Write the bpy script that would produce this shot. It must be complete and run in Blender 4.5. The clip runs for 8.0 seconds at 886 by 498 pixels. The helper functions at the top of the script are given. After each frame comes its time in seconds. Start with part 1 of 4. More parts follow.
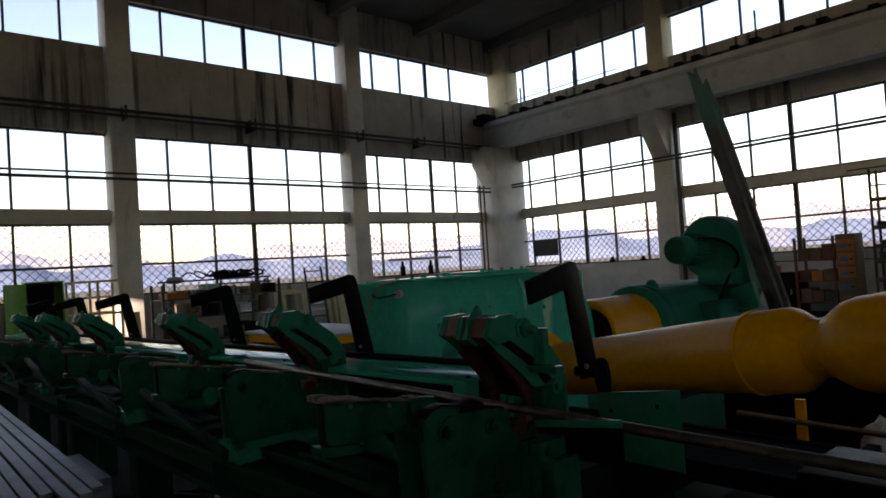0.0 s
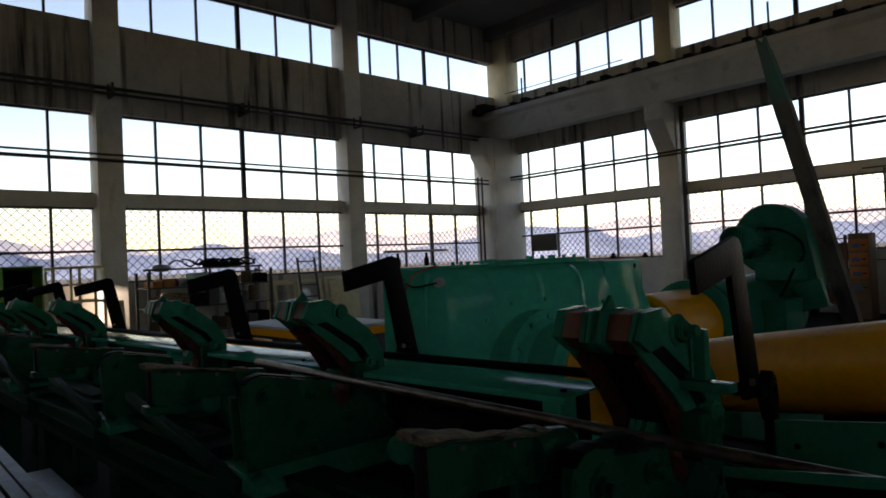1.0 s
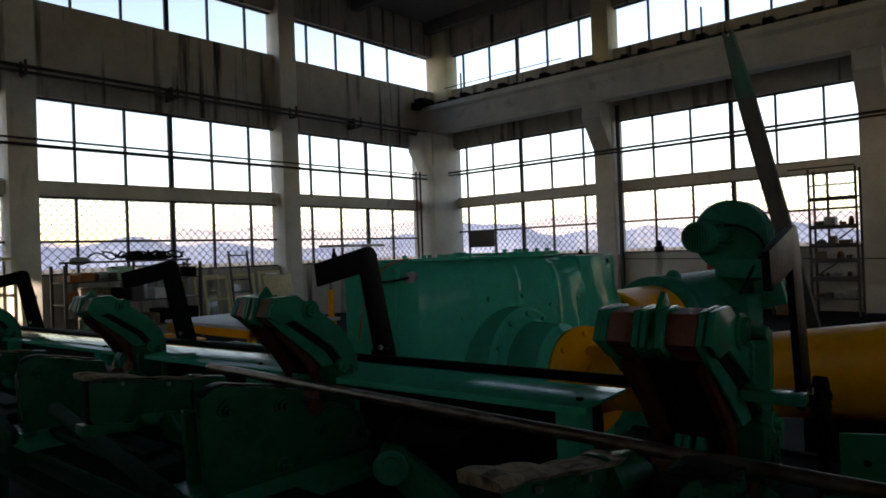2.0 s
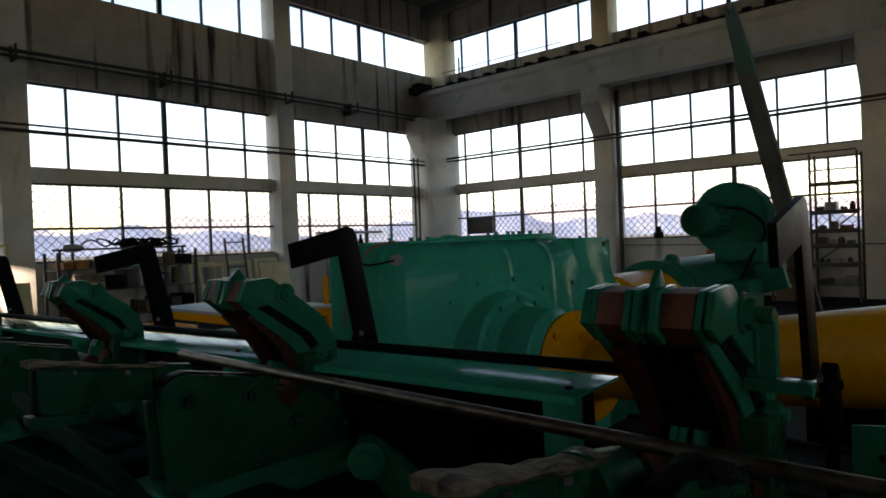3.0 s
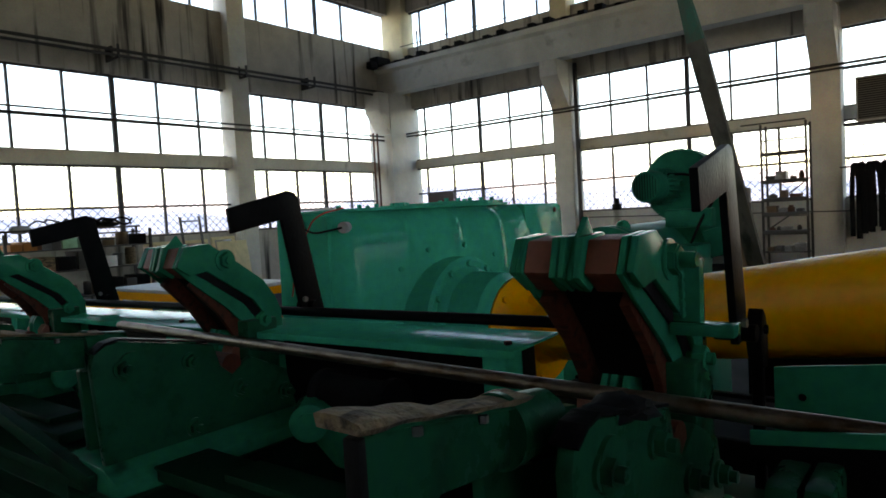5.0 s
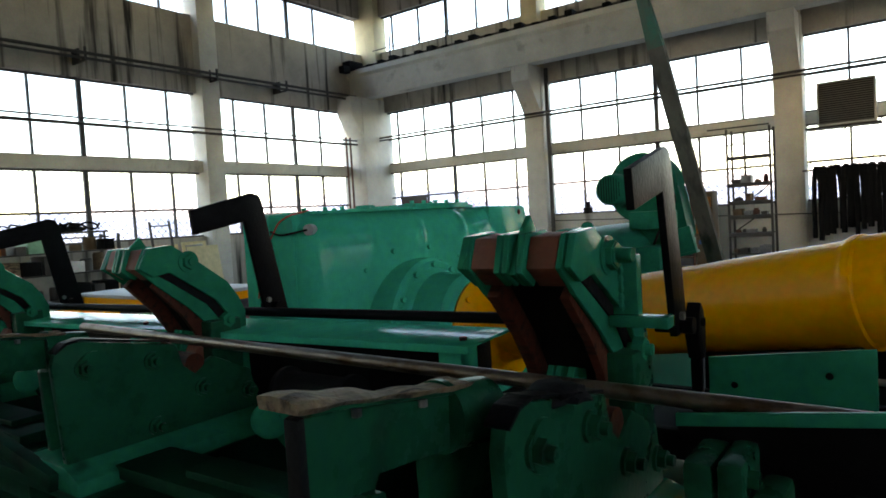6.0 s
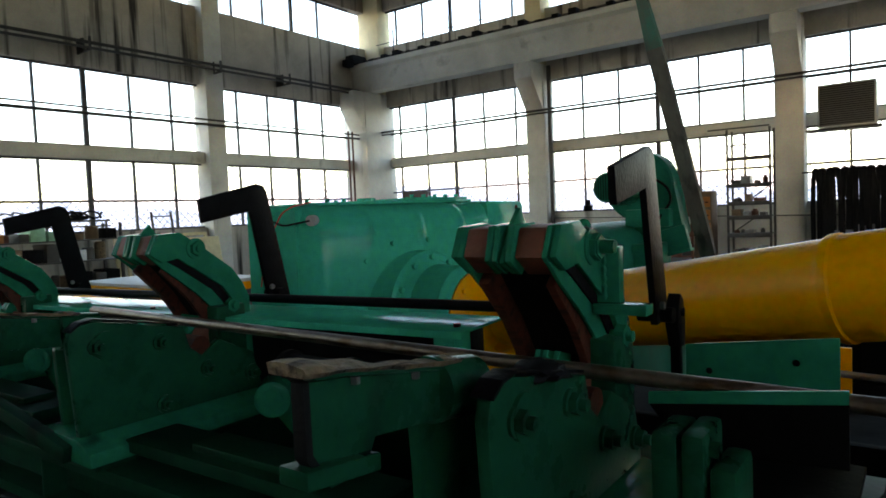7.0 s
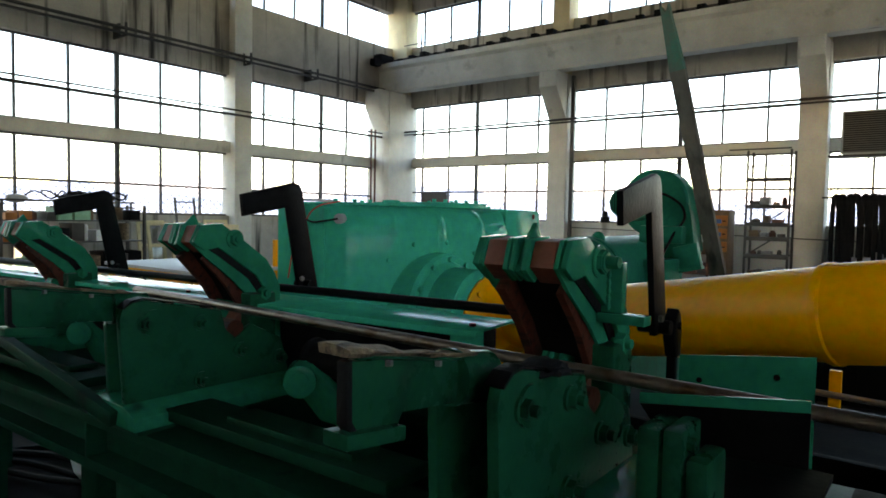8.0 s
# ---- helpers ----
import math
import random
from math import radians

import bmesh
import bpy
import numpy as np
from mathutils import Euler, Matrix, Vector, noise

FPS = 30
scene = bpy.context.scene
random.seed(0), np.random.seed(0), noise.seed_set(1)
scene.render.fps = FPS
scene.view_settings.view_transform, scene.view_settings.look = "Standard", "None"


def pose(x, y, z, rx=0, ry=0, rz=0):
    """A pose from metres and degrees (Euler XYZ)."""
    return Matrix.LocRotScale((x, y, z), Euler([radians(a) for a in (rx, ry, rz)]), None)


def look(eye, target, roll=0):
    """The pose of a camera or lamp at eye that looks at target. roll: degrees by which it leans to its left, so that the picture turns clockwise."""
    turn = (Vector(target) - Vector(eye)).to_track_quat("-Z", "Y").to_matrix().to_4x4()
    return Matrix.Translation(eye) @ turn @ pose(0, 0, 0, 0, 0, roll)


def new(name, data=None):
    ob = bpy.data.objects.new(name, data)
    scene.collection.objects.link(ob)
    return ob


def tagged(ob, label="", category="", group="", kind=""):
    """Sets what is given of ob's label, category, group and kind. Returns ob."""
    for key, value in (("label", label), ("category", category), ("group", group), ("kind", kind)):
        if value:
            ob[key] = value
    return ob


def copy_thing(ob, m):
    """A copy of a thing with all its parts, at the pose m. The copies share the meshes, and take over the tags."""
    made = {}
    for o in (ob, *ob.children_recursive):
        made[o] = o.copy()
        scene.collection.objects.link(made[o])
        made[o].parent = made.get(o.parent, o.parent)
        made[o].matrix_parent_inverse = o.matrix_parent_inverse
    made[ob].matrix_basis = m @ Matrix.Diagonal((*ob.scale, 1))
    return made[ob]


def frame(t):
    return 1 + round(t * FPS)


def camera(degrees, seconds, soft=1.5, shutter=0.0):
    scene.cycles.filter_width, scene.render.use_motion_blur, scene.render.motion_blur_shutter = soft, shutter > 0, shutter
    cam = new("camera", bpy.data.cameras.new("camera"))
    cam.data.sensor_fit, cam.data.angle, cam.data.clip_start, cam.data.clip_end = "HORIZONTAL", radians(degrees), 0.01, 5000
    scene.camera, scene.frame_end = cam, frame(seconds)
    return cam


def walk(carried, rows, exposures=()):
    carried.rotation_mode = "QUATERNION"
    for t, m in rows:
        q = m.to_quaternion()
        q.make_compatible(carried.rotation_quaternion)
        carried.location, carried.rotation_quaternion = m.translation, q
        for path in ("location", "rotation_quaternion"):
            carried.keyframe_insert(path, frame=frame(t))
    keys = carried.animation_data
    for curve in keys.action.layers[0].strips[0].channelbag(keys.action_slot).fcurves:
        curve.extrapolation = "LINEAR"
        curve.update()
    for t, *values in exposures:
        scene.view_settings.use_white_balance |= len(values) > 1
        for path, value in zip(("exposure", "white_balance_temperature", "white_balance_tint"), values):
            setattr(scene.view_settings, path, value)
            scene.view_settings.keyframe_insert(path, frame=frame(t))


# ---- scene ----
cam = camera(68.0, 8.0, soft=1.7)
PATH = [
    (0, (14.864, -15.935, 1.568), (13.361, -14.617, 1.62), -3.7),
    (0.5, (14.504, -15.811, 1.569), (12.979, -14.521, 1.658), -4.0),
    (1, (14.265, -15.774, 1.536), (12.787, -14.427, 1.57), -2.6),
    (1.5, (14.079, -15.77, 1.535), (12.737, -14.287, 1.569), -2.3),
    (3, (13.933, -15.611, 1.506), (12.602, -14.119, 1.481), -2.2),
    (3.5, (13.933, -15.602, 1.496), (12.614, -14.099, 1.438), -2.9),
    (4, (13.927, -15.579, 1.489), (12.612, -14.074, 1.409), -2.9),
    (4.5, (13.946, -15.585, 1.498), (12.649, -14.063, 1.445), -2.7),
    (5, (13.968, -15.568, 1.463), (12.72, -14.009, 1.362), -3.2),
    (5.2, (13.98, -15.565, 1.456), (12.762, -13.982, 1.345), -2.8),
    (6.3, (14.05, -15.599, 1.45), (12.869, -13.987, 1.371), -3.3),
    (6.5, (14.063, -15.612, 1.447), (12.874, -14.005, 1.392), -2.6),
    (7, (14.083, -15.64, 1.444), (12.895, -14.035, 1.338), -2.4),
    (7.5, (14.123, -15.708, 1.46), (12.95, -14.091, 1.373), -0.1),
    (8, (14.154, -15.764, 1.46), (12.93, -14.185, 1.359), 1.1),
]
walk(cam, [(t, look(eye, target, roll)) for t, eye, target, roll in PATH],
     exposures=[(0.0, 1.91, 8350, 29), (1.0, 1.56, 8350, 27), (1.6, 1.66, 8350, 26), (3.0, 2.03, 8350, 24), (3.5, 2.36, 8350, 23), (4.5, 3.03, 8350, 21), (5.2, 3.01, 8350, 21), (6.4, 3.76, 8350, 18), (7.0, 3.46, 8350, 18), (7.5, 3.81, 8350, 18), (8.0, 3.76, 8350, 18)])


# ---- world and light ----
world = bpy.data.worlds.new("world")
scene.world = world
world.use_nodes = True
wn = world.node_tree.nodes
sky = wn.new("ShaderNodeTexSky")
sky.sky_type = "NISHITA"
sky.sun_disc = False
sky.sun_elevation = radians(12)
sky.sun_rotation = radians(161)
sky.dust_density = 0.5
sky.ozone_density = 2.0
wn["Background"].inputs["Strength"].default_value = 0.15
world.node_tree.links.new(sky.outputs["Color"], wn["Background"].inputs["Color"])

sun_data = bpy.data.lights.new("sun", "SUN")
sun_data.energy = 4.5
sun_data.angle = radians(0.6)
sun_data.color = (1.0, 0.94, 0.84)
sun = new("sun", sun_data)
sun.matrix_world = look((4.9875, -26.0, 4.11), (0, -11.75, 0.9))


# ---- materials ----
def mat(name, base, rough=0.5, metal=0.0, vary=0.25, scale=6.0, bump=0.1, fine=90.0, coat=0.0, spec=0.5, streak=None, second=None, spots=0.0):
    """A painted or raw surface: two scales of variation, fine relief, uneven gloss."""
    m = bpy.data.materials.new(name)
    m.use_nodes = True
    nt = m.node_tree
    n, l = nt.nodes, nt.links
    b = n["Principled BSDF"]
    co = n.new("ShaderNodeTexCoord")
    big = n.new("ShaderNodeTexNoise")
    big.inputs["Scale"].default_value = scale
    big.inputs["Detail"].default_value = 6
    big.inputs["Roughness"].default_value = 0.65
    small = n.new("ShaderNodeTexNoise")
    small.inputs["Scale"].default_value = fine
    small.inputs["Detail"].default_value = 4
    l.new(co.outputs["Object"], big.inputs["Vector"])
    l.new(co.outputs["Object"], small.inputs["Vector"])
    ramp = n.new("ShaderNodeMapRange")
    ramp.inputs["From Min"].default_value, ramp.inputs["From Max"].default_value = 0.3, 0.7
    l.new(big.outputs["Fac"], ramp.inputs["Value"])
    mix = n.new("ShaderNodeMixRGB")
    mix.inputs["Color1"].default_value = (*[c * (1 - vary) for c in base], 1)
    mix.inputs["Color2"].default_value = (*(second or [min(1, c * (1 + vary)) for c in base]), 1)
    l.new(ramp.outputs["Result"], mix.inputs["Fac"])
    last = mix.outputs["Color"]
    g = n.new("ShaderNodeMixRGB")
    g.blend_type = "MULTIPLY"
    g.inputs["Fac"].default_value = 0.35
    l.new(last, g.inputs["Color1"])
    l.new(small.outputs["Color"], g.inputs["Color2"])
    sc = n.new("ShaderNodeMixRGB")
    sc.blend_type = "MULTIPLY"
    sc.inputs["Fac"].default_value = 1
    sc.inputs["Color2"].default_value = (1.18, 1.18, 1.18, 1)
    l.new(g.outputs["Color"], sc.inputs["Color1"])
    last = sc.outputs["Color"]
    if streak:
        mp = n.new("ShaderNodeMapping")
        mp.inputs["Scale"].default_value = streak[1]
        l.new(co.outputs["Object"], mp.inputs["Vector"])
        st = n.new("ShaderNodeTexNoise")
        st.inputs["Scale"].default_value = 1
        st.inputs["Detail"].default_value = 5
        l.new(mp.outputs["Vector"], st.inputs["Vector"])
        r2 = n.new("ShaderNodeMapRange")
        r2.inputs["From Min"].default_value, r2.inputs["From Max"].default_value = streak[2], streak[2] + 0.16
        l.new(st.outputs["Fac"], r2.inputs["Value"])
        dirt = n.new("ShaderNodeMixRGB")
        dirt.inputs["Color2"].default_value = (*streak[0], 1)
        l.new(r2.outputs["Result"], dirt.inputs["Fac"])
        l.new(last, dirt.inputs["Color1"])
        last = dirt.outputs["Color"]
    l.new(last, b.inputs["Base Color"])
    rr = n.new("ShaderNodeMapRange")
    rr.inputs["To Min"].default_value, rr.inputs["To Max"].default_value = max(0.03, rough - 0.1), min(1, rough + 0.15)
    l.new(big.outputs["Fac"], rr.inputs["Value"])
    l.new(rr.outputs["Result"], b.inputs["Roughness"])
    b.inputs["Metallic"].default_value = metal
    b.inputs["Specular IOR Level"].default_value = spec
    b.inputs["Coat Weight"].default_value = coat
    b.inputs["Coat Roughness"].default_value = 0.08
    if bump:
        bp = n.new("ShaderNodeBump")
        bp.inputs["Strength"].default_value = bump
        bp.inputs["Distance"].default_value = 0.01
        l.new(small.outputs["Fac"], bp.inputs["Height"])
        l.new(bp.outputs["Normal"], b.inputs["Normal"])
    return m


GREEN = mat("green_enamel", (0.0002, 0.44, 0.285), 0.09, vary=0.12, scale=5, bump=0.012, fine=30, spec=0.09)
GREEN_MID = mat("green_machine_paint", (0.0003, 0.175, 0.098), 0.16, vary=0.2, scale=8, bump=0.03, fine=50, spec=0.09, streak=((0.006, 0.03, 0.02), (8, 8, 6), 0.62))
# Two darker copies of the machine green: shade low on the machine is in them.
GREEN_DIRTY_SHADED = mat("green_enamel_worn_shaded", (0.0006, 0.066, 0.033), 0.26, vary=0.25, scale=9, bump=0.06, fine=70, spec=0.07, streak=((0.006, 0.014, 0.010), (9, 9, 7), 0.60))
GREEN_MATT_SHADED = mat("green_matt_shaded", (0.0006, 0.043, 0.023), 0.45, vary=0.25, scale=9, bump=0.06, fine=70, spec=0.04, streak=((0.004, 0.012, 0.009), (8, 8, 6), 0.6))
MOTOR = mat("green_motor_paint", (0.0005, 0.17, 0.108), 0.42, vary=0.2, scale=8, bump=0.05, fine=60, spec=0.07, streak=((0.006, 0.03, 0.02), (8, 8, 6), 0.64))
# Near-black with the shade round the guard and drive shaft put into its colour.
SHADE_BLACK = mat("shade_black", (0.003, 0.003, 0.003), 0.7, vary=0.3, scale=12, bump=0.1, spec=0.05)
YELLOW = mat("yellow_enamel", (1.0, 0.375, 0.0003), 0.34, vary=0.08, scale=4, bump=0.04, fine=40, spec=0.12)
BLACK = mat("black_paint", (0.006, 0.006, 0.007), 0.40, vary=0.3, scale=20, bump=0.15, fine=120, spec=0.05)
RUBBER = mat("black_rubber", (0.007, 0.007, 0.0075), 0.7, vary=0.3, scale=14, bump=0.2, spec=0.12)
STEEL = mat("dark_rolled_steel", (0.16, 0.12, 0.09), 0.36, 0.75, vary=0.35, scale=16, bump=0.15, fine=150, streak=((0.09, 0.045, 0.02), (20, 30, 30), 0.5))
BARE = mat("bare_steel", (0.30, 0.30, 0.31), 0.38, 0.85, vary=0.3, scale=12, bump=0.1)
BROWN = mat("brown_laminate", (0.17, 0.046, 0.022), 0.55, vary=0.3, scale=18, bump=0.2, streak=((0.06, 0.02, 0.011), (4, 60, 60), 0.55))
# Darker copy of the laminate brown, for shaded pad undersides and the dark bush.
BROWN_DARK = mat("dark_brown_laminate", (0.075, 0.02, 0.011), 0.5, vary=0.3, scale=18, bump=0.2, spec=0.2, streak=((0.02, 0.008, 0.006), (4, 60, 60), 0.5))
WOOD = mat("weathered_wood", (0.22, 0.15, 0.088), 0.8, vary=0.5, scale=26, bump=0.9, fine=90, streak=((0.05, 0.034, 0.022), (90, 12, 60), 0.48))
PALEWOOD = mat("cream_painted_wood", (0.74, 0.63, 0.36), 0.55, vary=0.15, scale=8, bump=0.1)
CONCRETE = mat("dirty_plaster", (0.50, 0.46, 0.405), 0.9, vary=0.26, scale=0.9, bump=0.25, fine=35, streak=((0.035, 0.03, 0.027), (5.2, 5.2, 0.28), 0.545))
COLUMN = mat("whitewashed_concrete", (0.70, 0.685, 0.63), 0.85, vary=0.14, scale=1.6, bump=0.2, fine=30, streak=((0.22, 0.20, 0.17), (3, 3, 0.5), 0.62))
BEAM = mat("whitewashed_beam", (0.62, 0.61, 0.565), 0.88, vary=0.16, scale=1.2, bump=0.2, fine=30, streak=((0.2, 0.19, 0.17), (1.5, 3, 1.5), 0.62))
CREAM = mat("cream_limewash", (0.74, 0.66, 0.45), 0.85, vary=0.14, scale=1.6, bump=0.2, fine=30, streak=((0.3, 0.26, 0.18), (3, 3, 0.5), 0.62))
CEILING = mat("sooty_ceiling", (0.16, 0.155, 0.15), 0.95, vary=0.25, scale=0.6, bump=0.2)
# Floor base is lowered further so machine shade is part of its colour.
FLOOR = mat("oily_floor_with_shade", (0.024, 0.0235, 0.023), 0.88, vary=0.4, scale=1.3, bump=0.25, fine=25, spec=0.05, streak=((0.011, 0.0105, 0.010), (1.2, 1.2, 1), 0.55))
FRAME = mat("dark_window_steel", (0.055, 0.055, 0.062), 0.55, vary=0.3, scale=8, bump=0.1)
WIRE = mat("galvanised_wire", (0.045, 0.045, 0.05), 0.6, 0.2, vary=0.2, scale=20, bump=0)
PIPE = mat("dark_pipe_paint", (0.05, 0.045, 0.042), 0.5, vary=0.3, scale=7, bump=0.1)
RUST = mat("rusty_brown_pipe", (0.14, 0.055, 0.035), 0.7, vary=0.3, scale=9, bump=0.2)
ORANGE = mat("orange_paint", (0.42, 0.135, 0.02), 0.5, vary=0.2, scale=8, bump=0.05)
RED = mat("red_paint", (0.5, 0.03, 0.02), 0.45, vary=0.15, scale=8, bump=0.05)
LIME = mat("lime_green_paint", (0.11, 0.30, 0.035), 0.5, vary=0.2, scale=8, bump=0.05)
PALEGREEN = mat("pale_green_paint", (0.25, 0.52, 0.34), 0.5, vary=0.2, scale=8, bump=0.05)
GREY = mat("grey_sheet_metal", (0.42, 0.43, 0.43), 0.5, vary=0.12, scale=5, bump=0.05)
CARTON = mat("brown_carton", (0.17, 0.11, 0.065), 0.85, vary=0.25, scale=7, bump=0.1)
PLASTIC = mat("white_plastic_sheet", (0.72, 0.73, 0.74), 0.3, vary=0.1, scale=9, bump=0.3, fine=25)
BLUE = mat("blue_paint", (0.05, 0.12, 0.3), 0.5, vary=0.2, scale=8, bump=0.05)
# Distance haze is mixed into both hill colours, paler for the far range.
HILLS = mat("haze_tinted_hills", (0.21, 0.265, 0.385), 1.0, vary=0.3, scale=0.012, bump=0, spec=0)
FARHILLS = mat("haze_tinted_far_hills", (0.53, 0.54, 0.60), 1.0, vary=0.12, scale=0.006, bump=0, spec=0, second=(0.64, 0.60, 0.62))
EARTH = mat("dry_ground", (0.20, 0.19, 0.17), 1.0, vary=0.2, scale=0.2, bump=0, spec=0)


def glass_mat():
    m = bpy.data.materials.new("window_glass")
    m.use_nodes = True
    n, l = m.node_tree.nodes, m.node_tree.links
    n.remove(n["Principled BSDF"])
    tr, gl, mx = (n.new("ShaderNode" + k) for k in ("BsdfTransparent", "BsdfGlossy", "MixShader"))
    tr.inputs["Color"].default_value = (0.97, 0.98, 0.98, 1)
    gl.inputs["Roughness"].default_value = 0.03
    mx.inputs["Fac"].default_value = 0.05
    l.new(tr.outputs["BSDF"], mx.inputs[1])
    l.new(gl.outputs["BSDF"], mx.inputs[2])
    l.new(mx.outputs["Shader"], n["Material Output"].inputs["Surface"])
    return m


GLASS = glass_mat()


# ---- mesh helpers ----
def bx(bm, x0, x1, y0, y1, z0, z1, bev=0.0):
    vs = bmesh.ops.create_cube(bm, size=1)["verts"]
    for v in vs:
        v.co = Vector(((x0 + x1) / 2 + v.co.x * (x1 - x0), (y0 + y1) / 2 + v.co.y * (y1 - y0), (z0 + z1) / 2 + v.co.z * (z1 - z0)))
    if bev:
        bmesh.ops.bevel(bm, geom=list({e for v in vs for e in v.link_edges}), offset=bev, segments=2, affect="EDGES", profile=0.6)
    return bm


def cy(bm, p0, p1, r0, r1=None, seg=20, caps=True):
    p0, p1 = Vector(p0), Vector(p1)
    d = p1 - p0
    m = Matrix.Translation((p0 + p1) / 2) @ d.to_track_quat("Z", "Y").to_matrix().to_4x4()
    bmesh.ops.create_cone(bm, cap_ends=caps, segments=seg, radius1=r0, radius2=r0 if r1 is None else r1, depth=d.length, matrix=m)
    return bm


def lathe(bm, p0, p1, rings, seg=32):
    """A turned body along p0 to p1; rings: (metres along, radius)."""
    p0, p1 = Vector(p0), Vector(p1)
    q = (p1 - p0).to_track_quat("Z", "Y")
    prev = None
    for d, r in rings:
        row = [bm.verts.new(p0 + q @ Vector((r * math.cos(2 * math.pi * k / seg), r * math.sin(2 * math.pi * k / seg), d))) for k in range(seg)]
        if prev:
            for k in range(seg):
                bm.faces.new((prev[k], prev[(k + 1) % seg], row[(k + 1) % seg], row[k]))
        else:
            bm.faces.new(row[::-1])
        prev = row
    bm.faces.new(prev)
    return bm


def prism(bm, outline, axis, a, b, bev=0.0):
    """An outline drawn in the plane across axis, from a to b along it. 'x': (y, z), 'y': (x, z), 'z': (x, y)."""
    def at(p, h):
        return {"x": (h, p[0], p[1]), "y": (p[0], h, p[1]), "z": (p[0], p[1], h)}[axis]
    lo = [bm.verts.new(at(p, a)) for p in outline]
    hi = [bm.verts.new(at(p, b)) for p in outline]
    fs = [bm.faces.new(lo), bm.faces.new(hi)]
    k = len(outline)
    for j in range(k):
        fs.append(bm.faces.new((lo[j], lo[(j + 1) % k], hi[(j + 1) % k], hi[j])))
    bmesh.ops.recalc_face_normals(bm, faces=fs)
    if bev:
        bmesh.ops.bevel(bm, geom=list({e for f in fs for e in f.edges}), offset=bev, segments=2, affect="EDGES", profile=0.6)
    return bm


def mesh_of(name, bm, material, smooth=35):
    bmesh.ops.recalc_face_normals(bm, faces=bm.faces[:])
    for f in bm.faces:
        f.smooth = True
    for e in bm.edges:
        e.smooth = len(e.link_faces) == 2 and e.calc_face_angle(0) < radians(smooth)
    me = bpy.data.meshes.new(name)
    bm.to_mesh(me)
    bm.free()
    me.materials.append(material)
    return me


def part(name, bm, material, parent=None, label=""):
    ob = new(name, mesh_of(name, bm, material))
    if parent is not None:
        ob.parent = parent
    return tagged(ob, label)


def thing(name, label, category, at=(0, 0, 0), group="", kind=""):
    ob = new(name)
    ob.empty_display_size = 0.1
    ob.location = at
    return tagged(ob, label, category, group, kind)


def B(*a, **k):
    return bx(bmesh.new(), *a, **k)


def C(*a, **k):
    return cy(bmesh.new(), *a, **k)


def P(*a, **k):
    return prism(bmesh.new(), *a, **k)


def nut(bm, p, d, r=0.016, h=0.016):
    """A hexagon nut at p, its axis along d."""
    p, d = Vector(p), Vector(d)
    return cy(bm, p, p + d * h, r, seg=6)


def tube(name, points, r, material, parent=None, label="", res=6):
    cu = bpy.data.curves.new(name, "CURVE")
    cu.dimensions = "3D"
    cu.bevel_depth, cu.bevel_resolution, cu.resolution_u = r, 3, res
    sp = cu.splines.new("BEZIER")
    sp.bezier_points.add(len(points) - 1)
    for bp, p in zip(sp.bezier_points, points):
        bp.co = p
        bp.handle_left_type = bp.handle_right_type = "AUTO"
    tmp = bpy.data.objects.new(name, cu)
    me = bpy.data.meshes.new_from_object(tmp)
    bpy.data.objects.remove(tmp)
    me.materials.clear()
    me.materials.append(material)
    for f in me.polygons:
        f.use_smooth = True
    ob = new(name, me)
    if parent is not None:
        ob.parent = parent
    return tagged(ob, label)


# ---- the hall ----
HX, HY = 24.0, -26.0          # east and south ends
Z0, ZM1, Z1, Z2, ZM2, Z3, Z4, Z5, ZTOP = 1.36, 2.19, 2.99, 3.24, 4.03, 4.87, 6.74, 7.86, 8.9
WM1, W1, W2, WM2 = 2.035, 2.93, 3.20, 3.91     # the west wall's bars and rail lie lower
tagged(part("floor", B(-0.6, HX, HY, 0.6, -0.3, 0.0), FLOOR), "oily concrete workshop floor darkened for shade", "floor", kind="structure")
bm = B(-0.6, HX, HY, 0.6, ZTOP, ZTOP + 0.3)
for k in range(9):
    bx(bm, -0.5, HX, -3.0 * k - 0.35, -3.0 * k - 0.1, ZTOP - 0.35, ZTOP + 0.1)
tagged(part("ceiling", bm, CEILING), "dark sooty concrete roof slabs with ribs", "ceiling", kind="structure")


def band_wall(name, along, lo, hi, thick, label, face):
    """A wall with window bands: solid strips between them. along 'y': the west wall; 'x': the north wall."""
    root = thing(name, label, "wall", kind="structure")
    for nm, a, b, m in (("parapet", 0.0, Z0, COLUMN if along == "x" else CONCRETE), ("concrete_rail", *((Z1, Z2) if along == "x" else (W1, W2)), BEAM), ("wall_band", Z3, Z4, CONCRETE), ("ring_beam", Z5, ZTOP, CONCRETE)):
        t0, t1 = (thick[0], thick[1]) if nm != "concrete_rail" else (thick[0] + 0.06 * face, thick[1] - 0.06 * face)
        t0, t1 = sorted((t0, t1))
        part(nm, B(t0, t1, lo, hi, a, b) if along == "y" else B(lo, hi, t0, t1, a, b), m, root)
    return root


west = band_wall("wall_west", "y", HY, 0.6, (-0.55, -0.25), "grey plastered hall wall streaked with black damp stains", -1)
north = band_wall("wall_north", "x", -0.25, HX, (0.25, 0.55), "grey plastered hall wall with tall window bands", 1)
# East wall is out of view; its high windows are added to light the hall.
east = band_wall("wall_east", "y", HY, 0.6, (HX, HX + 0.3), "unseen hall wall with high window bands added for light", 1)
part("lower_wall", B(HX + 0.02, HX + 0.28, HY, 0.6, Z0, W1), CONCRETE, east)
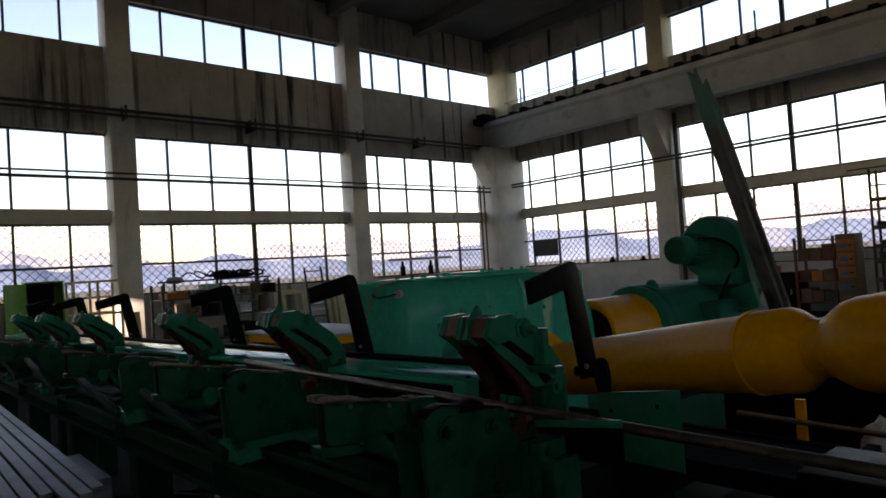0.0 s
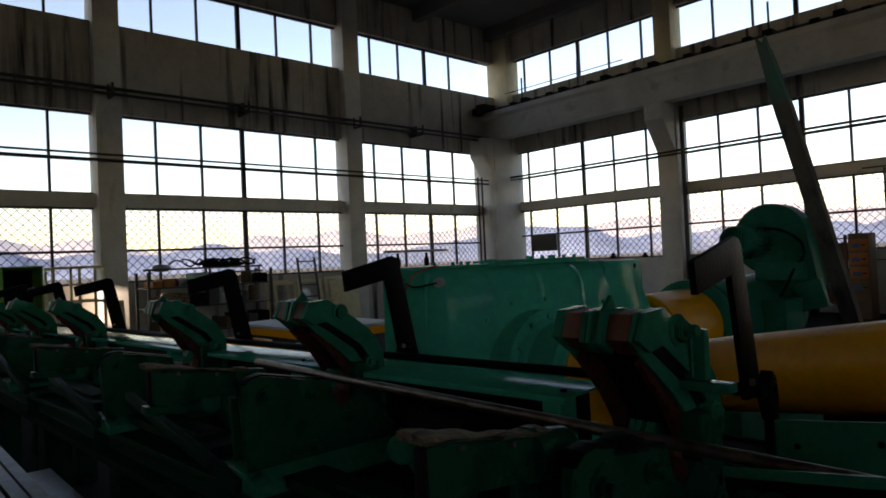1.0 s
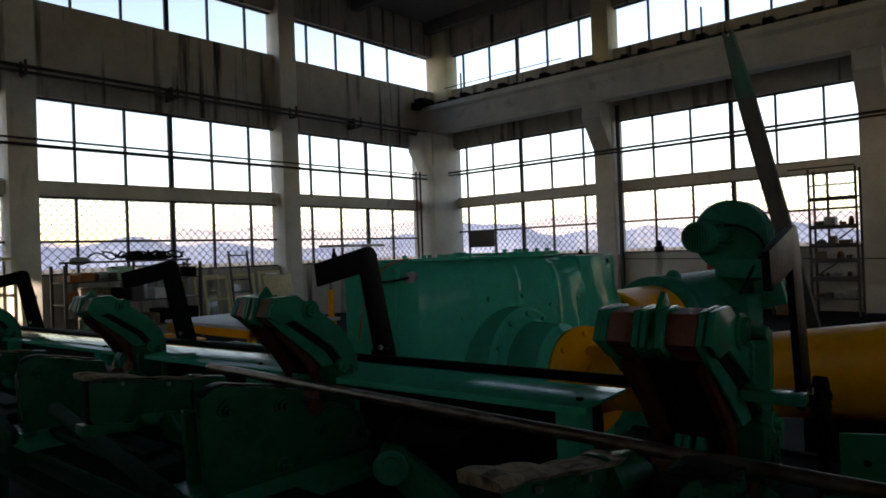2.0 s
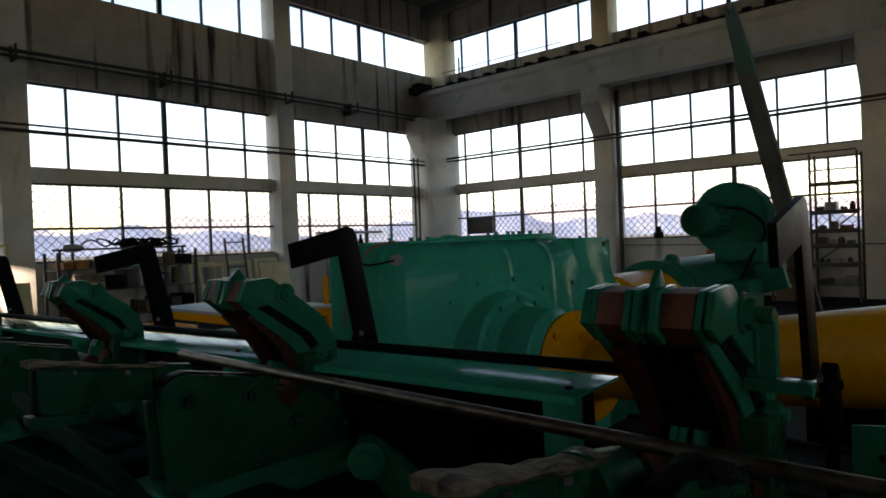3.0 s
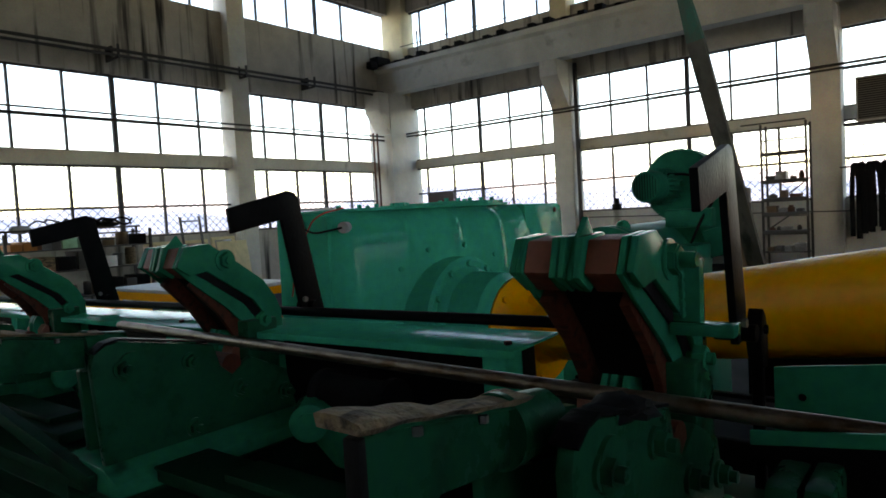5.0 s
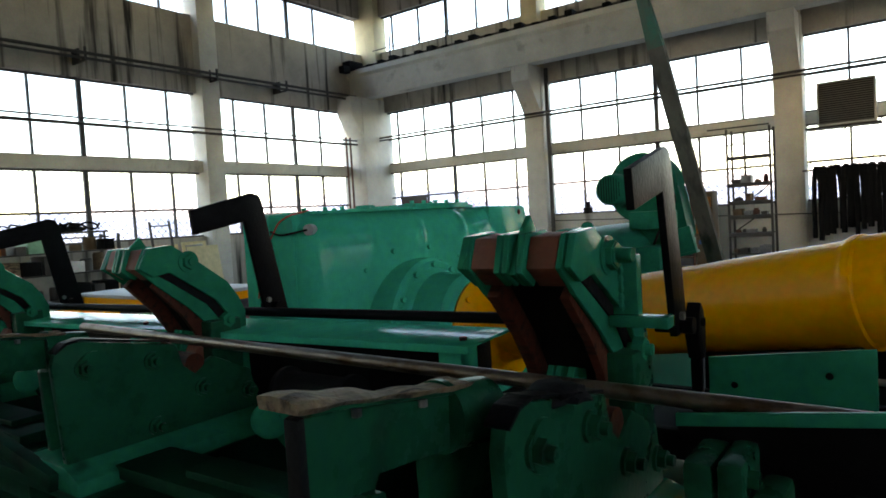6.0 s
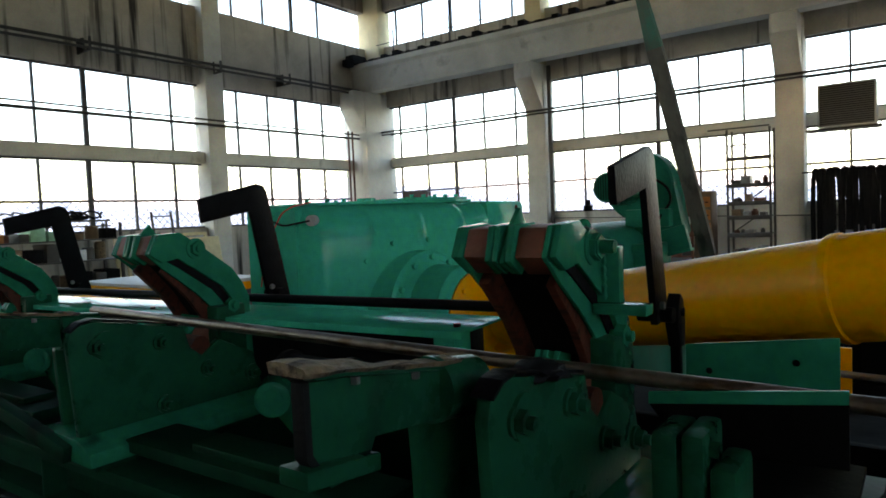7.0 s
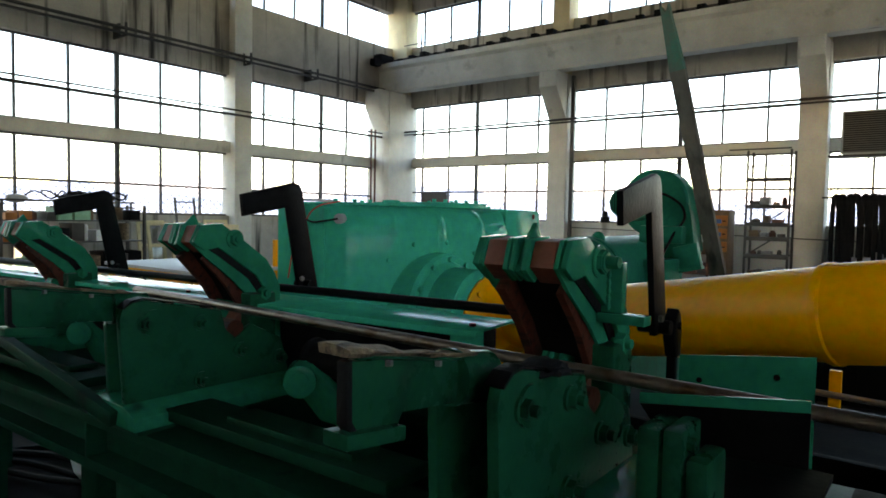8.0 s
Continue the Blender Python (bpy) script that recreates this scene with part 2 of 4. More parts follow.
# Closed bays, out of view, keep the gearbox reflections dark.
for a, b in ((W2, Z3), (Z4, Z5)):
    part("unseen_infill", B(HX + 0.02, HX + 0.28, -11.7, 0.6, a, b), CONCRETE, east)
for a, b in ((Z0, Z1), (Z2, Z3), (Z4, Z5)):
    part("unseen_infill", B(21.3, HX, 0.27, 0.53, a, b), CONCRETE, north)
# Out of view; blocks the sun except an opening aimed at a column base.
south = thing("wall_south", "unseen plain hall wall with an opening for the sun patch", "wall", kind="structure")
for x0, x1, z0, z1 in ((-0.6, 4.45, 0, ZTOP), (5.55, HX, 0, ZTOP), (4.45, 5.55, 0, 3.7), (4.45, 5.55, 4.55, ZTOP)):
    part("wall_panel", B(x0, x1, HY - 0.3, HY, z0, z1), CONCRETE, south)


def window(name, along, marks, lo, hi, a, mid, b, depth):
    """A steel window: bars at the marks, a crossbar, a pane in each light."""
    root = thing(name, "steel-framed workshop window with dark glazing bars", "window", kind="structure")
    rows = [(a, mid), (mid, b)] if mid else [(a, b)]
    edges = [lo] + sorted(m for m in marks if lo + 0.1 < m < hi - 0.1) + [hi]
    centre = min(edges[1:-1], key=lambda m: abs(m - (lo + hi) / 2))

    def put(nm, u0, u1, z0, z1, t, m):
        q = B(depth - t, depth + t, u0, u1, z0, z1) if along == "y" else B(u0, u1, depth - t, depth + t, z0, z1)
        return part(nm, q, m, root)
    for e in edges[1:-1]:
        w = 0.05 if e == centre else 0.022
        put("glazing_bar", e - w, e + w, a, b, 0.035, FRAME)
    for nm, z in (("sill_bar", a + 0.02), ("head_bar", b - 0.02)):
        put(nm, lo, hi, z - 0.02, z + 0.02, 0.03, FRAME)
    if mid:
        put("crossbar", lo, hi, mid - 0.025, mid + 0.025, 0.03, FRAME)
    for z0, z1 in rows:
        for e0, e1 in zip(edges, edges[1:]):
            pane = put("pane", e0 + 0.01, e1 - 0.01, z0 + 0.01, z1 - 0.01, 0.003, GLASS)
            pane.visible_shadow = False
    return root


count = 0
WEST_MARKS = [c + 1.0 * k for c in (-2.85, -8.72, -14.77, -20.7) for k in (-2, -1, 0, 1, 2) if c + k < -1]
NORTH_MARKS = [c + p * k for c, p in ((2.83, 1.04), (8.84, 0.965), (14.75, 0.97), (20.7, 0.97)) for k in (-2, -1, 0, 1, 2)]
for along, marks, cols, depth in (("y", WEST_MARKS, [(-0.77 - 0.0, 0.25), (-6.0, -5.5), (-12.0, -11.5), (-18.0, -17.5), (-24.0, -23.5)], -0.4),
                                  ("x", NORTH_MARKS, [(-0.25, 0.36), (5.44, 6.0), (11.45, 12.0), (17.45, 18.0), (23.5, 24.0)], 0.4),
                                  ("y", WEST_MARKS, [(-0.3, 0.25), (-6.0, -5.5), (-12.0, -11.5), (-18.0, -17.5), (-25.8, -25.5)], HX + 0.15)):
    spans = [(cols[k][1], cols[k + 1][0]) if along == "x" else (cols[k + 1][1], cols[k][0]) for k in range(4)]
    for lo, hi in spans:
        hi = 21.2 if along == "x" and hi > 22 else hi
        for a, mid, b in ((Z0, ZM1, Z1), (Z2, ZM2, Z3), (Z4, 0, Z5)) if along == "x" else ((Z0, WM1, W1), (W2, WM2, Z3), (Z4, 0, Z5)):
            # East side: only high southern bays stay open, to shape the added light.
            if depth > 20 and (a == Z0 or hi > -11.4):
                continue
            count += 1
            window("window_%d" % count, along, marks, lo - 0.2, hi + 0.2, a, mid, b, depth)

# columns, corbels, crane beam
for k, (y0, y1) in enumerate([(-6.0, -5.5), (-12.0, -11.5), (-18.0, -17.5), (-24.0, -23.5)]):
    bm = B(-0.56, 0.0, y0, y1, 0, ZTOP, bev=0.015)
    tagged(part("column", bm, COLUMN), "whitewashed concrete column with grimy streaks", "column", group="west columns", kind="structure")
for k, x0 in enumerate([-0.56, 5.44, 11.45, 17.45]):
    x1 = 0.36 if k == 0 else x0 + 0.55
    root = thing("column", "whitewashed concrete column with a crane corbel", "column", group="north columns", kind="structure")
    y0 = -0.77 if k == 0 else 0.0
    part("shaft", B(x0, x1, y0 if k == 0 else 0.0, 0.56, 0, 5.25, bev=0.015), COLUMN, root)
    part("upper_shaft", B(x0 + 0.05, x1 - 0.02, 0.0, 0.56, 5.25, ZTOP, bev=0.015), CREAM, root)
    cx0, cx1 = (-0.25, 0.34) if k == 0 else (x0 + 0.02, x1 - 0.02)
    part("corbel", P([(y0 + 0.02, 4.0), (y0 + 0.02, 5.25), (y0 - 0.6, 5.25), (y0 - 0.6, 4.85)] if k else [(y0 + 0.02, 4.0), (y0 + 0.02, 5.25), (y0 - 0.45, 5.25), (y0 - 0.45, 4.7)], "x", cx0, cx1, 0.012), COLUMN, root)
for y0 in (-6.0, -12.0, -18.0):
    tagged(part("column", B(HX - 0.3, HX + 0.31, y0, y0 + 0.5, 0, ZTOP, bev=0.015), COLUMN), "whitewashed concrete column between tall windows", "column", group="east columns", kind="structure")
root = thing("crane_beam", "whitewashed concrete crane runway beam along the windows", "beam", kind="structure")
part("beam", P([(-0.62, 5.25), (-0.62, 5.9), (-0.72, 5.98), (-0.72, 6.12), (-0.1, 6.12), (-0.1, 5.98), (-0.2, 5.9), (-0.2, 5.25)], "x", -0.24, HX, 0.01), BEAM, root)
bm = bmesh.new()
bx(bm, 0.2, HX, -0.46, -0.39, 6.12, 6.26)
part("crane_rail", bm, PIPE, root, "dark steel crane rail")
for k in range(48):
    x = 0.6 + 0.47 * k
    part("rail_clip", B(x - 0.08 - 0.02 * (k % 3), x + 0.09, -0.66, -0.22, 6.12, 6.12 + 0.09 + 0.045 * ((k * 7) % 3), bev=0.015), RUBBER, root)
bm = B(-0.2, 0.15, -0.95, -0.35, 6.1, 6.38, bev=0.06)
bx(bm, -0.1, 0.12, -1.2, -0.9, 5.98, 6.2, bev=0.04)
tagged(part("rail_buffer", bm, RUBBER), "black crane end stop on the beam", "end stop", kind="structure")
for k, x in enumerate((1.0, 3.1, 8.4)):
    tagged(part("rail_post", B(x - 0.02, x + 0.02, -0.08, -0.04, 6.12, 7.1), PIPE), "thin dark post on the crane beam", "post", group="posts on the beam", kind="structure")
tagged(part("guard_rail", C((0.3, -0.06, 6.75), (4.6, -0.06, 6.75), 0.014, seg=8), PIPE), "thin dark rail along the crane beam", "rail", kind="structure")

# pipes along the walls
for z, r, x in ((5.30, 0.035, 0.12), (5.19, 0.03, 0.12), (3.965, 0.022, 0.06), (3.85, 0.03, 0.06)):
    tagged(part("wall_pipe", C((x, HY, z), (x, -0.75, z), r, seg=10), PIPE), "thin dark pipe along the wall", "pipe", group="west wall pipes", kind="structure")
for y in (-8.85, -5.75, -3.6, -11.75, -14.6):
    bm = B(0.0, 0.3, y - 0.02, y + 0.02, 5.10, 5.14)
    bx(bm, 0.27, 0.31, y - 0.02, y + 0.02, 5.10, 5.38)
    bx(bm, -0.26, 0.02, y - 0.02, y + 0.02, 5.1, 5.4)
    tagged(part("pipe_bracket", bm, PIPE), "dark steel bracket carrying wall pipes", "bracket", group="pipe brackets", kind="structure")
for z, r, y in ((4.06, 0.03, -0.05), (3.98, 0.022, -0.05)):
    tagged(part("wall_pipe", C((0.3, y, z), (HX, y, z), r, seg=10), PIPE), "thin dark pipe across the windows", "pipe", group="north wall pipes", kind="structure")
tagged(part("standpipe", C((6.1, 0.1, 0), (6.1, 0.1, 5.2), 0.055, seg=12), PIPE), "dark vertical pipe beside a column", "pipe", kind="structure")
for y in (-1.05, -1.22):
    tagged(part("riser_pipe", C((0.04, y, 0), (0.04, y, 4.05), 0.03, seg=10), RUST), "rusty brown riser pipe by the corner column", "pipe", group="corner riser pipes", kind="structure")

# diamond mesh outside the low windows
def diamond_mesh(name, along, lo, hi, depth):
    bm = bmesh.new()
    h, p = Z1 - Z0 + 0.06, 0.19
    verts, faces = [], []
    u = lo - h
    while u < hi:
        for s in (1, -1):
            a, b = (u, u + h) if s == 1 else (u + h, u)
            za, zb = Z0, Z0 + h
            q = []
            for uu, zz in ((a, za), (b, zb)):
                for du in (-0.008, 0.008):
                    q.append((uu + du, zz))
            base = len(verts)
            for t in (0, 0.008):
                for uu, zz in q:
                    verts.append((depth + t, uu, zz) if along == "y" else (uu, depth + t, zz))
            faces += [(base, base + 1, base + 3, base + 2), (base + 4, base + 5, base + 7, base + 6), (base, base + 2, base + 6, base + 4), (base + 1, base + 3, base + 7, base + 5)]
        u += p
    me = bpy.data.meshes.new(name)
    me.from_pydata(verts, [], faces)
    me.materials.append(WIRE)
    tagged(new(name, me), "galvanised diamond wire mesh outside the windows", "wire mesh", kind="stuff")


diamond_mesh("wire_mesh", "y", -19.0, -0.5, -0.66)
diamond_mesh("wire_mesh", "x", 0.3, 17.5, 0.66)

# ---- outside ----
tagged(part("ground", B(-2500, 2500, -2500, 2500, -0.9, -0.6), EARTH), "pale dry ground round the hall", "ground", kind="structure")


def ridge(name, r, base, swell, seed, mt, label):
    """A range of hills round the west and north, as a long uneven bank."""
    bm = bmesh.new()
    prev = None
    for k in range(181):
        a = radians(60 + 180 * k / 180)
        h = base + swell * noise.noise((k * 0.065, seed, 0)) + 0.4 * swell * noise.noise((k * 0.25, seed + 5, 0)) + 0.12 * swell * noise.noise((k * 0.9, seed + 9, 0))
        u = Vector((math.cos(a), math.sin(a), 0))
        row = [bm.verts.new(u * r - Vector((0, 0, 1))), bm.verts.new(u * r * 1.12 + Vector((0, 0, h))), bm.verts.new(u * r * 1.6 - Vector((0, 0, 1)))]
        if prev:
            for j in range(2):
                bm.faces.new((prev[j], row[j], row[j + 1], prev[j + 1]))
        prev = row
    tagged(part(name, bm, mt), label, "hills", kind="structure")


# No haze is rendered; the far ridge is only coloured paler.
ridge("backdrop_hills", 700, 24, 26, 2.0, HILLS, "hills on the horizon tinted blue for haze")
ridge("backdrop_far_hills", 1300, 70, 40, 11.0, FARHILLS, "far hills tinted pale pink for haze")

# ---- the machine: bed, clamps, arms ----
PITCH = 1.22
XS = [-PITCH * k for k in range(7)]     # module offsets from the first clamp

bed = thing("machine_bed", "long dark green welded steel machine bed", "machine bed")


def beam_outline(y0, z0, z1):
    return [(y0, z0), (y0 + 0.18, z0), (y0 + 0.18, z0 + 0.03), (y0 + 0.11, z0 + 0.03), (y0 + 0.11, z1 - 0.03), (y0 + 0.18, z1 - 0.03), (y0 + 0.18, z1), (y0, z1), (y0, z1 - 0.03), (y0 + 0.07, z1 - 0.03), (y0 + 0.07, z0 + 0.03), (y0, z0 + 0.03)]


# Bed parts take the darkest green, which holds the shade down here.
part("front_beam", P(beam_outline(-14.90, 0.72, 0.88), "x", 4.6, 14.6, 0.003), GREEN_MATT_SHADED, bed)
part("rear_beam", P(beam_outline(-14.42, 0.66, 0.92), "x", 4.6, 14.6, 0.003), GREEN_MATT_SHADED, bed)
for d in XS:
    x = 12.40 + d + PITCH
    part("cross_beam", B(x - 0.09, x + 0.12, -14.92, -14.24, 0.88, 0.905, bev=0.006), GREEN_MATT_SHADED, bed)
    part("leg", B(x - 0.07, x + 0.07, -14.88, -14.74, 0.0, 0.72, bev=0.008), GREEN_MATT_SHADED, bed)
    part("leg", B(x - 0.07, x + 0.07, -14.40, -14.26, 0.0, 0.66, bev=0.008), GREEN_MATT_SHADED, bed)
    part("gusset", P([(-14.90, 0.75), (-14.90, 0.86), (-14.84, 0.86), (-14.84, 0.75)], "x", x - 0.20, x - 0.19, 0.002), GREEN_MATT_SHADED, bed)
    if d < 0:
        part("diagonal_brace", P([(x + 0.06, 0.905), (x + 0.07, 0.945), (x - 0.80, 1.095), (x - 0.80, 1.065)], "y", -14.965, -14.935, 0.004), GREEN_MATT_SHADED, bed)
    part("slide_bar", B(x + 0.10, x + 0.90, -14.86, -14.72, 0.915, 0.945, bev=0.005), GREEN_MATT_SHADED, bed)
    part("slide_block", B(x + 0.36, x + 0.78, -14.83, -14.74, 0.945, 0.962, bev=0.004), GREEN_MATT_SHADED, bed)

JAW = [(-14.685, 1.366), (-14.66, 1.419), (-14.59, 1.424), (-14.51, 1.371), (-14.423, 1.308), (-14.388, 1.26), (-14.368, 1.215), (-14.36, 0.92), (-14.46, 0.92), (-14.465, 1.17), (-14.54, 1.245), (-14.632, 1.318)]
PAD_HEAD = [(-14.682, 1.366), (-14.662, 1.415), (-14.60, 1.420), (-14.57, 1.395), (-14.64, 1.333)]
PAD_FOOT = [(-14.525, 1.075), (-14.525, 1.12), (-14.51, 1.14), (-14.45, 1.14), (-14.45, 1.075)]
PAD_EDGE = [(-14.638, 1.314), (-14.60, 1.35), (-14.50, 1.28), (-14.46, 1.13), (-14.505, 1.13), (-14.515, 1.165), (-14.56, 1.232)]
GAP_FILL = [(-14.60, 1.33), (-14.585, 1.385), (-14.52, 1.345), (-14.44, 1.27), (-14.42, 0.93), (-14.47, 0.93), (-14.475, 1.16), (-14.52, 1.235)]
OUTER = [(-14.685, 1.368), (-14.66, 1.419), (-14.59, 1.424), (-14.51, 1.371), (-14.423, 1.308), (-14.388, 1.26), (-14.368, 1.215), (-14.36, 0.92), (-14.405, 0.92), (-14.412, 1.19), (-14.462, 1.257), (-14.60, 1.350), (-14.648, 1.342)]
BAND = [(-14.655, 1.362), (-14.645, 1.41), (-14.60, 1.415), (-14.52, 1.36), (-14.44, 1.29), (-14.40, 1.20), (-14.40, 0.93), (-14.425, 0.93), (-14.435, 1.185), (-14.485, 1.248), (-14.60, 1.328)]


def clamp_unit():
    """One jaw: steel plates and brown pads side by side, a clamping stud and a welded bracket."""
    root = thing("clamp_unit", "green steel clamp with brown laminate jaw pads", "clamp", group="clamps along the bed")
    for x0, x1 in ((13.574, 13.584), (13.406, 13.417)):
        part("jaw_plate", P(JAW, "x", x0, x1, 0.003), GREEN_MID, root)
    part("head_block", P([(-14.685, 1.366), (-14.66, 1.419), (-14.59, 1.424), (-14.56, 1.40), (-14.632, 1.33)], "x", 13.392, 13.406, 0.003), GREEN_MID, root)
    # Black layer stands in for the shadow line where the outer plate steps back.
    part("seam_shade", P(BAND, "x", 13.584, 13.589, 0.001), RUBBER, root, "black filler for the shadow line between two plates")
    part("outer_plate", P(OUTER, "x", 13.589, 13.601, 0.003), GREEN_MID, root)
    for x0, x1 in ((13.468, 13.479), (13.483, 13.492), (13.509, 13.521)):
        part("spacer_plate", P([(-14.692, 1.360), (-14.674, 1.420), (-14.602, 1.424), (-14.58, 1.395), (-14.655, 1.334)], "x", x0, x1, 0.002), GREEN_MID, root)
    part("pointed_plate", P([(-14.69, 1.357), (-14.655, 1.42), (-14.625, 1.450), (-14.605, 1.42), (-14.58, 1.39), (-14.65, 1.334)], "x", 13.496, 13.506, 0.002), GREEN_MID, root)
    for x0, x1 in ((13.418, 13.466), (13.523, 13.573)):
        part("jaw_pad", P(PAD_HEAD, "x", x0, x1, 0.003), BROWN, root, "brown laminated jaw pad")
        part("lower_pad", P(PAD_FOOT, "x", x0, x1, 0.003), BROWN, root, "brown laminated jaw pad")
    # Slanted undersides: same pads, with their shade put into a darker brown.
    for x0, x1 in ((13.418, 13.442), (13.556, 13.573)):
        part("pad_edge", P(PAD_EDGE, "x", x0, x1, 0.002), BROWN_DARK, root, "brown laminated jaw pad")
    # Black body put where the jaw is an empty, shaded gap.
    part("jaw_gap_fill", P(GAP_FILL, "x", 13.442, 13.556, 0.003), RUBBER, root, "black filler for the shaded gap between the plates")
    y, z = -14.545, 1.375
    part("washer", C((13.600, y, z), (13.606, y, z), 0.030, seg=20), GREEN_MID, root)
    bm = bmesh.new()
    nut(bm, (13.606, y, z), (1, 0, 0), 0.022, 0.014)
    cy(bm, (13.618, y, z), (13.626, y, z), 0.011, seg=12)
    part("hex_nut", bm, GREEN_MID, root)
    y, z = -14.44, 1.198
    bm = C((13.59, y, z), (13.634, y, z), 0.011, seg=14)
    nut(bm, (13.602, y, z), (1, 0, 0), 0.022, 0.02)
    part("lower_bolt", bm, GREEN_MID, root)
    for x0, x1 in ((13.468, 13.480), (13.485, 13.496), (13.508, 13.521)):
        part("lower_spacer", P([(-14.535, 0.92), (-14.535, 1.15), (-14.52, 1.175), (-14.47, 1.16), (-14.46, 0.92)], "x", x0, x1, 0.002), GREEN_MID, root)
    part("riser", B(13.55, 13.62, -14.50, -14.40, 0.90, 1.20, bev=0.006), GREEN_DIRTY_SHADED, root)
    return root


def clamp_extras(root):
    """What only the first clamp carries: a long clamping stud and a welded stop bracket."""
    y, z = -14.545, 1.375
    st = part("stud", C((13.60, y, z), (13.645, y, z), 0.0115, seg=16), GREEN_MID, root)
    part("washer", C((13.600, y, z), (13.605, y, z), 0.033, seg=20), GREEN_MID, st)
    bm = bmesh.new()
    nut(bm, (13.604, y, z), (1, 0, 0), 0.025, 0.013)
    part("hex_nut", bm, GREEN_MID, st)
    bm = bmesh.new()
    for k in range(9):
        cy(bm, (13.621 + 0.0023 * k, y, z), (13.6223 + 0.0023 * k, y, z), 0.0130, seg=14)
    part("thread", bm, GREEN_MID, st)
    part("bracket_plate", B(13.588, 13.633, -14.50, -14.475, 1.246, 1.372, bev=0.003), GREEN_MID, root)
    part("bracket_arm", B(13.588, 13.688, -14.52, -14.48, 1.250, 1.270, bev=0.003), GREEN_MID, root)
    bm = bmesh.new()
    prev = None
    for k in range(22):
        r = 0.003 + 0.003 * abs(math.sin(k * 0.9))
        row = [bm.verts.new((13.605 + r * math.cos(a), -14.502 + r * math.sin(a), 1.275 + 0.0045 * k)) for a in (0, 1.05, 2.1, 3.14, 4.2, 5.25)]
        if prev:
            for j in range(6):
                bm.faces.new((prev[j], prev[(j + 1) % 6], row[(j + 1) % 6], row[j]))
        prev = row
    part("weld_bead", bm, GREEN_MID, root)


def bracket_unit():
    """The bolted plate across the bed, with its foot, hub, lever and wooden pad."""
    root = thing("bracket_unit", "dark green bolted bracket plate with a padded lever", "bracket", group="brackets along the bed")
    px = 13.64
    plate = [(-14.962, 1.18), (-14.955, 1.205), (-14.93, 1.222), (-14.90, 1.226), (-14.67, 1.177), (-14.655, 1.12), (-14.62, 1.09), (-14.585, 1.115), (-14.565, 1.125), (-14.455, 1.07), (-14.43, 0.97), (-14.43, 0.93), (-14.945, 0.93)]
    part("plate", P(plate, "x", px - 0.022, px, 0.004), GREEN_DIRTY_SHADED, root)
    part("second_plate", P([(-14.93, 1.15), (-14.89, 1.205), (-14.68, 1.165), (-14.60, 1.08), (-14.46, 1.05), (-14.45, 0.93), (-14.92, 0.93)], "x", px - 0.16, px - 0.14, 0.004), GREEN_DIRTY_SHADED, root)
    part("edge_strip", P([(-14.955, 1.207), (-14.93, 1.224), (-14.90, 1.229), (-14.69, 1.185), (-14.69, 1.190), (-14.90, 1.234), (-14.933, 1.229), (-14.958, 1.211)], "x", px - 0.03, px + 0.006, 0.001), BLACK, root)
    # Same paint as the plate; a lighter copy puts its lit top into colour.
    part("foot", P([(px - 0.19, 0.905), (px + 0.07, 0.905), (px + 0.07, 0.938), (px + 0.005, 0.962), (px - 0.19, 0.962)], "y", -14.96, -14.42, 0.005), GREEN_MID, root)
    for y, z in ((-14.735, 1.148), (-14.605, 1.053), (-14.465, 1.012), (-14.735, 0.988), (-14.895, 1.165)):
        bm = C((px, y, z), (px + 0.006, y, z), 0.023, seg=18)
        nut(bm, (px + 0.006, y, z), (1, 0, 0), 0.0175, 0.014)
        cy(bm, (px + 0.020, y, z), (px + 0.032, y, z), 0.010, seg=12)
        part("bolt", bm, GREEN_DIRTY_SHADED, root)
    part("bearing_cap", C((px, -14.875, 1.165), (px + 0.007, -14.875, 1.165), 0.035, seg=24), GREEN_DIRTY_SHADED, root)
    part("copper_bush", C((px - 0.13, -14.62, 1.115), (px - 0.005, -14.62, 1.115), 0.028, seg=20), BROWN_DARK, root, "dark reddish-brown bush")
    hub = part("hub", C((13.525, -14.925, 1.200), (13.535, -14.845, 1.190), 0.044, seg=28), GREEN_DIRTY_SHADED, root)
    part("hub_ring", C((13.524, -14.932, 1.201), (13.525, -14.922, 1.2005), 0.047, seg=28), GREEN_DIRTY_SHADED, hub)
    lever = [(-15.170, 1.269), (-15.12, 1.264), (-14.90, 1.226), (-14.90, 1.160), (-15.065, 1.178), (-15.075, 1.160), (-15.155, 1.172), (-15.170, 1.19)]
    part("lever", P(lever, "x", 13.526, 13.545, 0.004), GREEN_DIRTY_SHADED, root)
    part("pad_plate", P([(-15.165, 1.271), (-15.12, 1.266), (-14.92, 1.231), (-14.92, 1.235), (-15.12, 1.270), (-15.165, 1.275)], "x", 13.505, 13.554, 0.001), GREEN_DIRTY_SHADED, root)
    part("lever_foot", P([(-15.19, 1.158), (-15.19, 1.180), (-15.075, 1.166), (-15.075, 1.144)], "x", 13.515, 13.562, 0.004), GREEN_DIRTY_SHADED, root)
    part("rubber_strap", P([(-15.180, 1.270), (-15.171, 1.272), (-15.170, 1.19), (-15.158, 1.172), (-15.166, 1.168), (-15.180, 1.186)], "x", 13.530, 13.551, 0.002), RUBBER, root, "black rubber strap")
    pad = bmesh.new()
    prev = None
    for k in range(31):
        t = k / 30
        y = -15.186 + 0.296 * t
